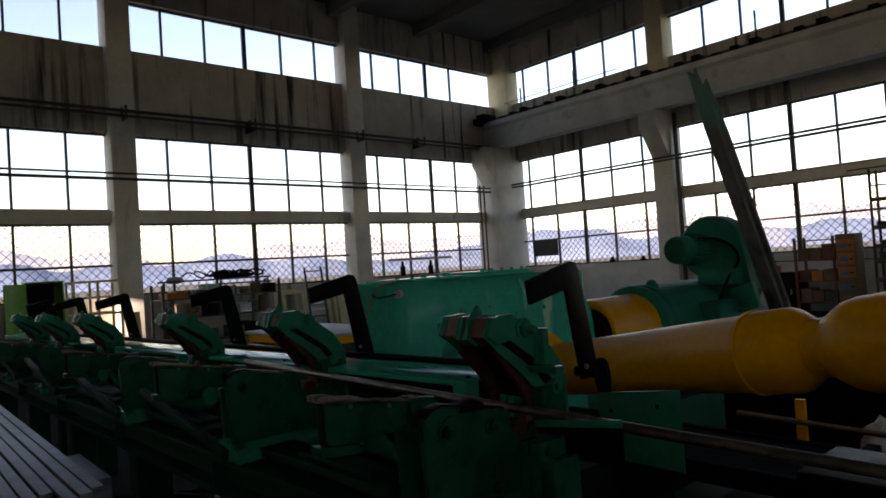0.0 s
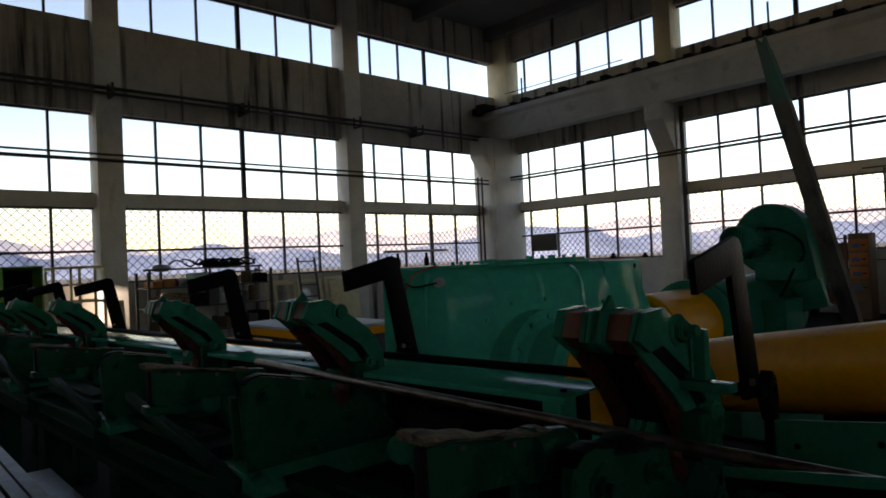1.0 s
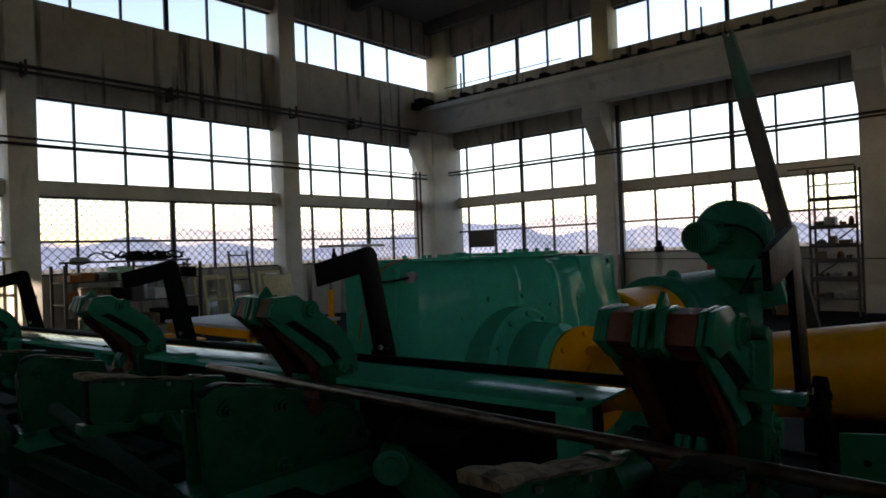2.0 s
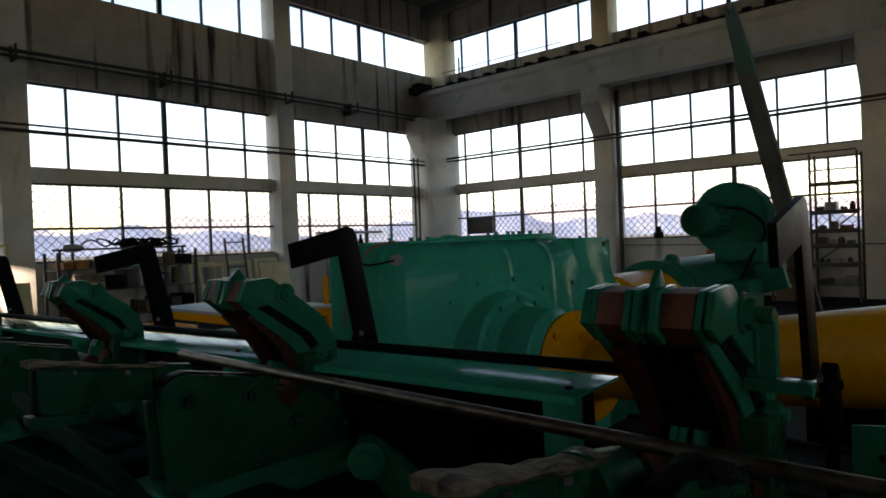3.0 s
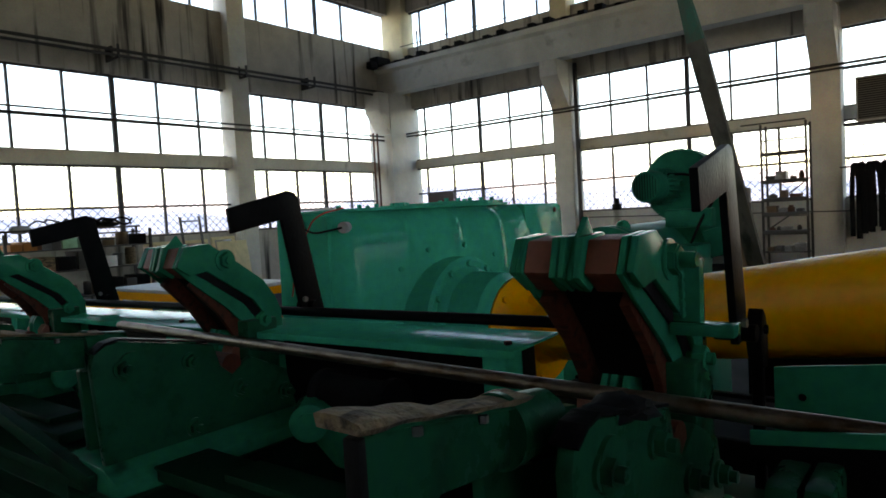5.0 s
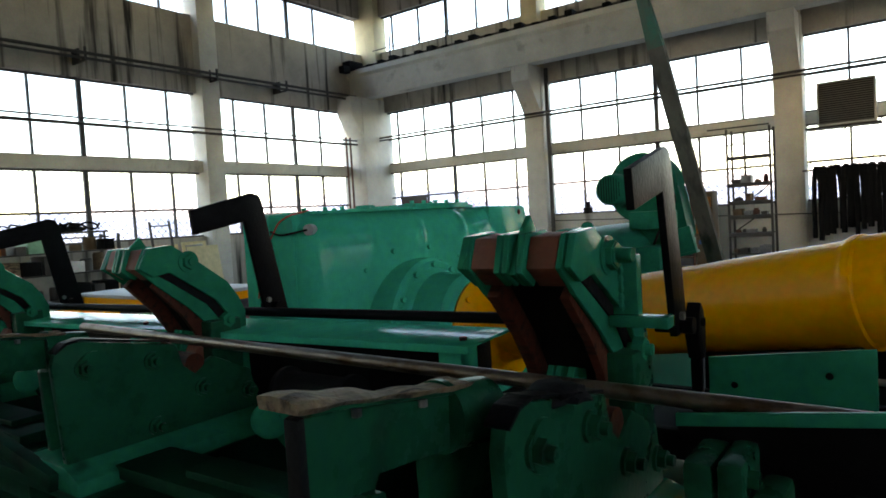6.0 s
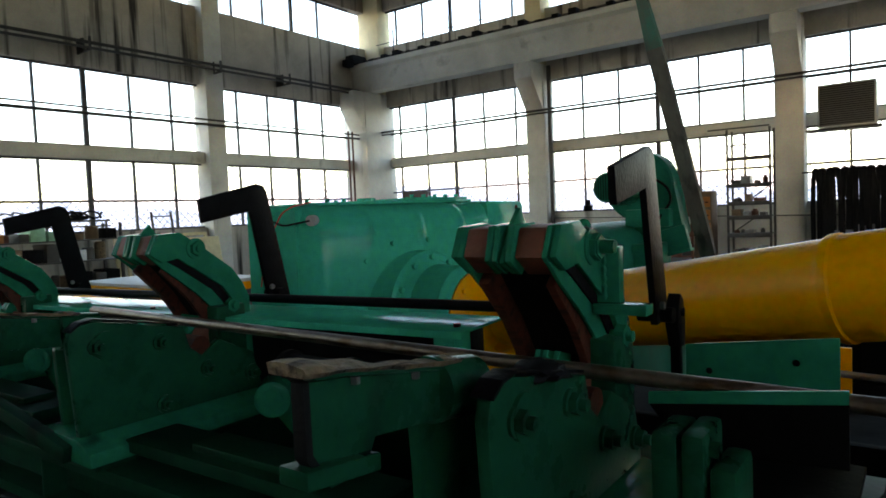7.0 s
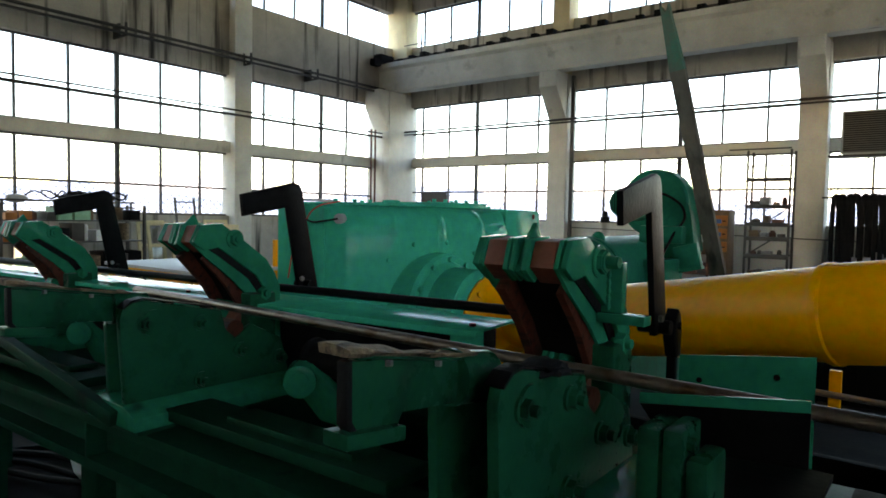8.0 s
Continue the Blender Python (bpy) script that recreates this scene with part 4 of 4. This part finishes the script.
DARKSTRIP = mat("dull_dark_steel", (0.125, 0.11, 0.095), 0.6, 0.2, vary=0.35, scale=6, bump=0.2, streak=((0.03, 0.025, 0.022), (12, 12, 3), 0.52))
CHIPPED = mat("chipped_green_paint", (0.01, 0.26, 0.19), 0.45, vary=0.3, scale=9, bump=0.15, second=(0.10, 0.10, 0.085))
part("strip", strip(0.0, 0.86, 0.055, 0.055), DARKSTRIP, board)
for k in range(5):
    c = p0 + (p1 - p0) * (0.42 + 0.12 * k) + side * 0.035
    bm = bmesh.new()
    nut(bm, c - th * 0.012, -th, 0.016, 0.012)
    part("bolt_head", bm, BARE, board)
part("painted_tip", strip(0.86, 1.0, 0.055, 0.03, 0.05), CHIPPED, board, "chipped green painted tip")
copy_thing(board, pose(-0.09, 0.33, 0.0))
part("lifting_eye", lathe(bmesh.new(), (12.36, -11.83, 1.32), (12.36, -11.83, 2), [(0, 0.045), (0.025, 0.045), (0.05, 0.03), (0.06, 0.01)], 18), GREEN_MID, dm)

# ---- along the west wall ----
rng = random.Random(7)


def rack(name, label, x0, x1, y0, y1, top, shelves, metal, post=0.025):
    root = thing(name, label, "shelving rack")
    for x in (x0, x1):
        for y in (y0, y1):
            part("post", B(x - post, x + post, y - post, y + post, 0, top, bev=0.003), metal, root)
    for z in shelves:
        part("shelf", B(x0, x1, y0, y1, z - 0.025, z, bev=0.003), metal, root)
    return root


def crate(label, mt, x0, x1, y0, y1, z0, z1, cat="crate", name="crate", group=""):
    root = thing(name, label, cat, group=group)
    t = 0.02
    part("bottom", B(x0, x1, y0, y1, z0, z0 + t), mt, root)
    for a in ((x0, x0 + t, y0, y1), (x1 - t, x1, y0, y1), (x0 + t, x1 - t, y0, y0 + t), (x0 + t, x1 - t, y1 - t, y1)):
        part("side", B(*a, z0 + t, z1, bev=0.003), mt, root)
    part("rim", B(x0 - 0.008, x1 + 0.008, y0 - 0.008, y0, z1 - 0.04, z1 - 0.01, bev=0.002), mt, root)
    return root


rack("steel_rack", "dark steel workshop rack loaded with parts and cable", 0.5, 1.2, -11.5, -8.95, 1.55, (0.35, 0.85, 1.25), PIPE)
k = 0
for z in (0.35, 0.85, 1.25):
    y = -11.4
    while y < -9.15:
        w = rng.uniform(0.12, 0.34)
        h = rng.uniform(0.20, 0.36) if z < 1.2 else rng.uniform(0.10, 0.26)
        mt, lab = rng.choice([(CARTON, "brown carton box with worn edges"), (WOOD, "brown wooden parts box"), (PIPE, "dark oily machine part"), (RUST, "rusty brown machine part"), (PIPE, "dark oily machine part"), (BLACK, "black oily machine part"), (ORANGE, "orange painted metal box"), (PLASTIC, "white plastic container on a shelf"), (PALEGREEN, "pale green painted tin box")])
        if rng.random() < 0.35:
            r = min(w, 0.24) / 2
            tagged(part("can", lathe(bmesh.new(), (0.85, y + r, z), (0.85, y + r, z + 1), [(0, r * 0.95), (0.008, r), (h * 0.9, r), (h * 0.92, r * 0.9), (h, r * 0.85)], 18), mt), lab.replace("box", "drum").replace("wooden", "tin"), "drum", group="things on the west rack")
        else:
            crate(lab, mt, 0.58, 1.14, y, y + w, z, z + h, "box", "parts_box", "things on the west rack")
        y += w + rng.uniform(0.01, 0.07)
part_top = thing("top_frame", "dark angle-steel frame with clamps above the rack", "frame")
for y in (-11.4, -10.2, -9.1):
    part("upright", B(0.9, 0.93, y, y + 0.04, 1.25, 1.60), PIPE, part_top)
part("rail", B(0.9, 0.93, -11.5, -9.0, 1.58, 1.62), PIPE, part_top)
part("rail", B(0.9, 0.93, -10.6, -9.0, 1.48, 1.51), PIPE, part_top)
for k in range(9):
    y0 = -11.2 + rng.uniform(0, 1.5)
    pts = [(0.75 + rng.uniform(-0.15, 0.25), y0 + j * 0.16, 1.60 + 0.16 * abs(math.sin(j * 1.1 + k)) + rng.uniform(0, 0.05)) for j in range(6)]
    tagged(tube("cable", pts, rng.uniform(0.012, 0.022), RUBBER), "loose black cable heaped on the rack", "cable", group="cables on the rack")
tagged(part("duct_length", lathe(bmesh.new(), (0.85, -10.3, 1.68), (0.85, -9.3, 1.66), [(0, 0.04), (0.02, 0.07), (0.7, 0.06), (0.9, 0.03)], 18), RUBBER), "black flexible duct lying on the rack", "duct")
tagged(part("sack", lathe(bmesh.new(), (0.85, -11.3, 1.63), (0.85, -10.9, 1.63), [(0, 0.03), (0.04, 0.07), (0.2, 0.08), (0.3, 0.06), (0.36, 0.02)], 16), GREY), "pale grey sack lying on the rack", "sack")


def sash(y0, y1, h, lean, off, label):
    """A wooden sash leaning on the wall, with a crossbar and a pane."""
    root = thing("window_sash", label, "window sash", group="sashes leaning on the wall")
    m = Matrix.Translation((off, 0, 0)) @ Matrix.Rotation(-lean, 4, "Y")
    w = 0.07

    def add(nm, a0, a1, b0, b1, mt, t=0.025):
        ob = part(nm, B(-t, t, a0, a1, b0, b1, bev=0.004 if mt is not GLASS else 0), mt, root)
        ob.matrix_local = m
        return ob
    add("stile", y0, y0 + w, 0, h, PALEWOOD)
    add("stile", y1 - w, y1, 0, h, PALEWOOD)
    add("bottom_rail", y0 + w, y1 - w, 0, w, PALEWOOD, 0.022)
    add("top_rail", y0 + w, y1 - w, h - w, h, PALEWOOD, 0.022)
    add("crossbar", y0 + w, y1 - w, h * 0.55, h * 0.55 + 0.05, PALEWOOD, 0.02)
    add("pane", y0 + w, y1 - w, w, h - w, GLASS, 0.003)
    return root


sash(-8.62, -8.0, 1.25, 0.16, 0.42, "cream painted wooden window sash leaning on the wall")
sash(-8.45, -7.85, 1.22, 0.2, 0.55, "cream painted wooden window sash leaning on the wall")
sash(-7.75, -7.1, 1.24, 0.16, 0.42, "cream painted wooden window sash leaning on the wall")
sash(-7.0, -6.38, 1.28, 0.18, 0.45, "cream painted wooden sash with a crossbar leaning on the wall")
tagged(part("blank_board", P([(0.50, 0.0), (0.53, 0.0), (0.30, 1.15), (0.27, 1.15)], "y", -6.9, -6.1, 0.003), PALEWOOD), "plain cream board leaning on the wall", "board")
root = thing("step_ladder", "dark steel step ladder standing by the wall", "ladder")
for y in (-8.05, -7.6):
    part("rail", P([(1.05, 0), (1.09, 0), (0.79, 1.75), (0.75, 1.75)], "y", y - 0.02, y + 0.02), PIPE, root)
for k in range(6):
    z = 0.3 + 0.27 * k
    x = 1.05 - 0.171 * z
    part("rung", B(x - 0.03, x + 0.03, -8.03, -7.62, z - 0.015, z + 0.015), PIPE, root)
root = thing("electrical_cabinet", "lime green steel cabinet with its door open", "cabinet")
part("back", B(0.9, 0.93, -13.9, -13.3, 0.6, 1.75), LIME, root)
for z in (0.6, 1.72):
    part("panel", B(0.93, 1.5, -13.9, -13.3, z, z + 0.03, bev=0.003), LIME, root)
for y in (-13.9, -13.33):
    part("side", B(0.93, 1.5, y, y + 0.03, 0.63, 1.72, bev=0.003), LIME, root)
part("inner_plate", B(0.95, 0.97, -13.85, -13.36, 0.7, 1.68), BLACK, root)
part("door", P([(1.50, -13.90), (1.515, -13.885), (1.95, -14.26), (1.935, -14.275)], "z", 0.63, 1.72, 0.002), LIME, root)
for x in (0.95, 1.45):
    for y in (-13.87, -13.36):
        part("leg", B(x - 0.03, x + 0.03, y - 0.03, y + 0.03, 0, 0.6), PIPE, root)
root = thing("steel_cage", "cream steel angle frame standing by a column", "frame")
for x in (0.9, 1.5):
    for y in (-13.15, -12.75, -12.35):
        part("post", B(x - 0.02, x + 0.02, y - 0.02, y + 0.02, 0, 1.72), PALEWOOD, root)
    for z in (0.5, 1.1, 1.70):
        part("rail", B(x - 0.018, x + 0.018, -13.15, -12.35, z - 0.02, z + 0.02), PALEWOOD, root)
for y in (-13.15, -12.35):
    for z in (0.48, 1.08, 1.68):
        part("cross_rail", B(0.92, 1.48, y - 0.018, y + 0.018, z - 0.02, z + 0.02), PALEWOOD, root)
tagged(part("pale_board", P([(1.05, 0), (1.08, 0), (0.85, 1.05), (0.82, 1.05)], "y", -12.1, -11.85, 0.004), PALEWOOD), "narrow pale board leaning by the column", "board")

# bench between machine and wall
root = thing("work_table", "grey topped work table on a yellow steel frame", "table")
part("tabletop", B(5.4, 7.5, -11.7, -10.45, 0.74, 0.78, bev=0.005), GREY, root)
part("apron", B(5.45, 7.45, -11.68, -11.64, 0.64, 0.74), YELLOW, root)
part("apron", B(7.41, 7.45, -11.64, -10.5, 0.64, 0.74), YELLOW, root)
for x in (5.5, 7.42):
    for y in (-11.65, -10.5):
        part("leg", B(x - 0.03, x + 0.03, y - 0.03, y + 0.03, 0, 0.74), YELLOW, root)
part("upright", B(7.40, 7.45, -10.55, -10.50, 0.78, 1.12), YELLOW, root)
crate("pale green metal crate on the floor", PALEGREEN, 7.8, 8.3, -12.6, -12.1, 0.0, 0.7)
crate("pale green metal crate on the floor", PALEGREEN, 8.5, 9.0, -12.9, -12.3, 0.0, 0.66)
crate("orange painted steel crate on the floor", ORANGE, 8.5, 8.95, -12.1, -11.75, 0.0, 0.62)
crate("yellow painted steel crate on the floor", YELLOW, 6.6, 7.4, -12.7, -12.2, 0.0, 0.72)

# ---- along the north wall ----
tagged(part("panel_board", B(0.9, 1.9, 0.16, 0.19, 1.68, 2.16, bev=0.004), PIPE), "dark board propped before the window", "board")
tall = rack("tall_rack", "dark tall steel rack with small parts on its shelves", 10.68, 11.5, -0.85, -0.40, 2.95, (0.35, 0.78, 1.15, 1.45, 1.82, 2.38), PIPE, 0.022)
for z in (0.78, 1.15, 1.45, 1.82, 2.38):
    part("shelf_beam", B(10.68, 11.5, -0.885, -0.86, z - 0.085, z - 0.004, bev=0.004), PIPE, tall)
for a, b in (((10.70, 0.80), (11.2, 1.15)), ((11.05, 1.50), (11.45, 1.80))):
    part("brace", C((a[0], -0.40, a[1]), (b[0], -0.40, b[1]), 0.015, seg=8), PIPE, tall)
part_top = thing("rack_top_bars", "thin dark bars across the top of a rack", "frame")
part("bar", B(10.70, 11.48, -0.87, -0.85, 2.60, 2.63), PIPE, part_top)
part("bar", B(10.30, 11.5, -0.87, -0.85, 2.96, 2.99), PIPE, part_top)
for z in (0.35, 0.78, 1.15, 1.45, 1.82):
    x = 10.74
    while x < 11.35:
        w = rng.uniform(0.06, 0.2)
        mt, lab = rng.choice([(PIPE, "dark steel part"), (CARTON, "brown carton box"), (BARE, "grey steel fitting"), (RUST, "rusty brown steel part")])
        h = rng.uniform(0.05, 0.17)
        if rng.random() < 0.5:
            tagged(part("bearing", lathe(bmesh.new(), (x + w / 2, -0.62, z), (x + w / 2, -0.62, z + 1), [(0, w / 2), (h * 0.7, w / 2), (h * 0.72, w / 3), (h, w / 3)], 14), mt), lab + " on a shelf", "part", group="things on the tall rack")
        else:
            crate(lab + " on a shelf", mt, x, x + w, -0.8, -0.5, z, z + h, "box", "small_box", "things on the tall rack")
        x += w + rng.uniform(0.01, 0.1)
rack("low_rack", "brown steel rack stacked with crates", 9.2, 9.95, -0.9, -0.35, 1.68, (0.3, 0.75, 1.2, 1.62), RUST)
for z, mts in ((0.3, (CARTON, RUST, PIPE)), (0.75, (RUST, ORANGE, CARTON)), (1.2, (CARTON, CARTON, RUST))):
    for j, mt in enumerate(mts):
        crate("worn %s crate on the rack" % {"brown_carton": "brown", "rusty_brown_pipe": "rusty", "dark_pipe_paint": "dark", "orange_paint": "orange"}[mt.name], mt, 9.24 + 0.235 * j, 9.455 + 0.235 * j, -0.85, -0.4, z, z + rng.uniform(0.2, 0.36), "crate", "crate", "crates on the low rack")
root = thing("tool_cabinet", "brown tool cabinet with orange drawers", "cabinet")
part("body", B(10.0, 10.36, -0.92, -0.42, 0.0, 1.70, bev=0.01), CARTON, root)
for k in range(4):
    z = 0.52 + 0.28 * k
    d = part("drawer", B(10.02, 10.34, -0.945, -0.921, z, z + 0.22, bev=0.006), ORANGE if k else CARTON, root)
    part("label_plate", B(10.07, 10.22, -0.952, -0.946, z + 0.05, z + 0.14, bev=0.002), BLUE, d, "dull blue label plate")
    part("handle", B(10.24, 10.31, -0.965, -0.946, z + 0.09, z + 0.115, bev=0.003), BLACK, d)

LOUVRE = mat("grey_louvre_paint", (0.15, 0.154, 0.158), 0.5, vary=0.12, scale=5, bump=0.05)
root = thing("unit_heater", "grey louvred air heater hung on the wall", "heater")
part("case", B(12.22, 13.22, -0.30, 0.15, 2.98, 3.80, bev=0.01), GREY, root)
for a in ((12.22, 13.22, 2.96, 2.995), (12.22, 13.22, 3.785, 3.82), (12.22, 12.255, 2.995, 3.785), (13.185, 13.22, 2.995, 3.785)):
    part("frame_bar", B(a[0], a[1], -0.34, -0.302, a[2], a[3], bev=0.004), GREY, root, "pale grey frame bar")
part("backing", B(12.255, 13.185, -0.306, -0.302, 2.995, 3.785), BLACK, root)
for k in range(18):
    z = 3.005 + 0.043 * k
    part("louvre", P([(-0.335, z), (-0.31, z + 0.025), (-0.308, z + 0.022), (-0.333, z - 0.003)], "x", 12.26, 13.18), LOUVRE, root)
part("shelf_bracket", P([(12.02, 2.2), (12.05, 2.2), (12.75, 2.92), (12.72, 2.92)], "y", -0.26, -0.22), PIPE, root)
part("support", B(12.0, 13.3, -0.3, 0.12, 2.91, 2.955, bev=0.003), PIPE, root)
root.location = (0.07, 0, -0.11)
tagged(part("hanging_rail", C((12.0, -0.32, 1.98), (17.4, -0.32, 1.98), 0.018, seg=10), PIPE), "dark steel rail fixed between columns", "rail", kind="structure")
for k in range(17):
    x = 12.27 + 0.118 * k + rng.uniform(-0.03, 0.03)
    w = rng.uniform(0.03, 0.085)
    lo = rng.uniform(0.55, 0.85)
    tagged(tube("sling", [(x - w, -0.36, lo), (x - w * 0.9, -0.37, 1.6), (x - w * 0.6, -0.36, 1.9), (x, -0.34, 2.0 + 0.3 * w), (x + w * 0.6, -0.36, 1.9), (x + w, -0.37, 1.6), (x + w * 1.1, -0.36, lo + 0.1)], rng.uniform(0.042, 0.058), RUBBER), "thick black sling hung over a rail", "sling", group="slings on the rail")
tagged(part("wall_wire", C((6.2, -0.02, 1.22), (17.4, -0.02, 1.0), 0.012, seg=8), PIPE), "thin dark wire strung along the wall", "wire", kind="structure")
for x, h, r in ((3.75, 0.16, 0.09), (4.75, 0.14, 0.08), (7.0, 0.3, 0.12)):
    tagged(part("pot", lathe(bmesh.new(), (x, 0.32, Z0), (x, 0.32, 3), [(0, r), (h * 0.5, r), (h * 0.55, r * 0.6), (h, r * 0.5)], 16), RUBBER), "small dark pot on the window sill", "pot", group="pots on the sill")
tagged(part("lamp_bar", B(-0.1, 0.0, -4.9, -2.6, 1.80, 1.87, bev=0.005), GREY), "grey bar propped along the window sill", "bar")
for y in (-4.35, -3.3):
    tagged(part("bottle", lathe(bmesh.new(), (-0.15, y, Z0), (-0.15, y, 3), [(0, 0.07), (0.22, 0.08), (0.3, 0.04), (0.42, 0.035)], 14), RUBBER), "dark bottle on the window sill", "bottle", group="bottles on the sill")

# ---- round the machine ----
root = thing("bar_stand", "dark steel trestle carrying flat bars", "trestle")
for x in (8.6, 12.0):
    part("trestle_beam", B(x - 0.04, x + 0.04, -15.72, -15.32, 0.76, 0.84, bev=0.004), BLACK, root)
    for y in (-15.68, -15.38):
        part("leg", B(x - 0.03, x + 0.03, y - 0.03, y + 0.03, 0, 0.76), BLACK, root)
for k in range(7):
    y = -15.66 + 0.05 * k
    tagged(part("flat_bar", B(8.2 + 0.1 * (k % 3), 12.35 - 0.06 * (k * 5 % 4), y, y + 0.04, 0.84, 0.86 + 0.004 * (k % 2), bev=0.002), BARE), "long grey steel flat bar on a trestle", "steel bar", group="flat bars on the trestle")
tagged(part("steel_offcut", B(11.0, 11.6, -15.24, -15.14, 0.0, 0.72, bev=0.004), BARE), "bright steel offcut standing on the floor", "offcut")
for k in range(6):
    y = -14.5 + 0.09 * k
    tagged(tube("floor_cable", [(9.3 + 0.1 * k, y - 0.3, 0.02), (10.0, y + 0.05 * (k % 3), 0.03), (10.6 + 0.04 * k, y + 0.2, 0.05), (11.2, -14.3, 0.25), (11.4 + 0.06 * k, -14.38, 0.62)], 0.017, RUBBER), "black cable trailing over the floor", "cable", group="floor cables")


def crumpled(name, label, cx, cy_, z0, r, h, mt, seed):
    bm = bmesh.new()
    bmesh.ops.create_icosphere(bm, subdivisions=3, radius=1)
    for v in bm.verts:
        n = 1 + 0.35 * noise.noise((v.co.x * 2.2 + seed, v.co.y * 2.2, v.co.z * 2.2)) + 0.15 * noise.noise((v.co.x * 6, v.co.y * 6 + seed, v.co.z * 6))
        v.co = Vector((cx + v.co.x * r * n, cy_ + v.co.y * r * n, z0 + max(0.0, (v.co.z * n + 0.6)) * h))
    return tagged(part(name, bm, mt), label, "plastic sheet")


crumpled("plastic_sheet", "crumpled white plastic sheet on the floor", 10.62, -14.02, 0.0, 0.24, 0.26, PLASTIC, 3)
root = thing("side_table", "dark steel side table behind the shaft", "table")
part("tabletop", B(13.75, 14.7, -13.35, -12.75, 0.70, 0.74, bev=0.004), BLACK, root)
for x in (13.8, 14.65):
    for y in (-13.3, -12.8):
        part("leg", B(x - 0.025, x + 0.025, y - 0.025, y + 0.025, 0, 0.70), BLACK, root)
crumpled("plastic_parcel", "white plastic wrapped parcel on a table", 14.08, -13.15, 0.74, 0.08, 0.10, PLASTIC, 9)
for k in range(3):
    tagged(part("thin_rod", C((13.7, -13.5 + 0.06 * k, 0.95 - 0.12 * k), (15.2, -13.55 + 0.06 * k, 0.92 - 0.12 * k), 0.010, seg=10), BARE), "thin grey steel rod beside the shaft", "rod", group="thin rods by the shaft")
tagged(crumpled("black_rag", "oily black rag draped over the bracket", 13.625, -14.80, 1.20, 0.042, 0.016, RUBBER, 5), category="rag")
# Added dark box with doors; keeps the area right of the guard black.
root = thing("under_shaft_filler", "near-black box added to darken below the drive shaft", "cabinet")
part("body", B(14.02, 15.9, -14.42, -14.22, 0.06, 0.93, bev=0.01), SHADE_BLACK, root)
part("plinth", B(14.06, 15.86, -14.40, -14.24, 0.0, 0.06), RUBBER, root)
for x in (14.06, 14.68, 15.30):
    d = part("door", B(x, x + 0.56, -14.43, -14.421, 0.12, 0.88, bev=0.003), SHADE_BLACK, root)
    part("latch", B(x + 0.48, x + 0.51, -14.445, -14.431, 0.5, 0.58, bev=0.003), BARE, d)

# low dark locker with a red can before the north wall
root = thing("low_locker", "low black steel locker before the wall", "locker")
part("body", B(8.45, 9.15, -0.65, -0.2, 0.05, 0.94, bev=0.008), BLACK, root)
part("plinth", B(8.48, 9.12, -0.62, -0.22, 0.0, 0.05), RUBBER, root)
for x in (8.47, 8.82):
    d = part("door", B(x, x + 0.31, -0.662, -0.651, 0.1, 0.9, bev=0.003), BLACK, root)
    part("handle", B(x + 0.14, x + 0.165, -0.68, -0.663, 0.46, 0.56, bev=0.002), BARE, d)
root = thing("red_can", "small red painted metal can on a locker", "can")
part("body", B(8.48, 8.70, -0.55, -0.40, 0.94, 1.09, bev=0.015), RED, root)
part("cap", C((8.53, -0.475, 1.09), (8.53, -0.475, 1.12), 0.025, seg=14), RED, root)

# added near-black cabinet behind the drive shaft, covering the bright floor beyond
root = thing("behind_shaft_filler", "near-black box added to darken the floor behind the shaft", "cabinet")
part("body", B(13.25, 15.6, -12.70, -12.30, 0.06, 1.08, bev=0.01), SHADE_BLACK, root)
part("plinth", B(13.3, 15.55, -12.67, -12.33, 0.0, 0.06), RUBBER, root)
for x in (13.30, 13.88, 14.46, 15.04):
    d = part("door", B(x, x + 0.52, -12.712, -12.701, 0.12, 1.02, bev=0.003), SHADE_BLACK, root)
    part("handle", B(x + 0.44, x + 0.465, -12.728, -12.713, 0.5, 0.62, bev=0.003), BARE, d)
root = thing("yellow_post", "short yellow painted steel post beside the side table", "post")
part("upright", B(13.868, 13.902, -13.405, -13.385, 0.0, 1.0, bev=0.003), YELLOW, root)
part("foot_plate", B(13.83, 13.94, -13.42, -13.37, 0.0, 0.012), YELLOW, root)
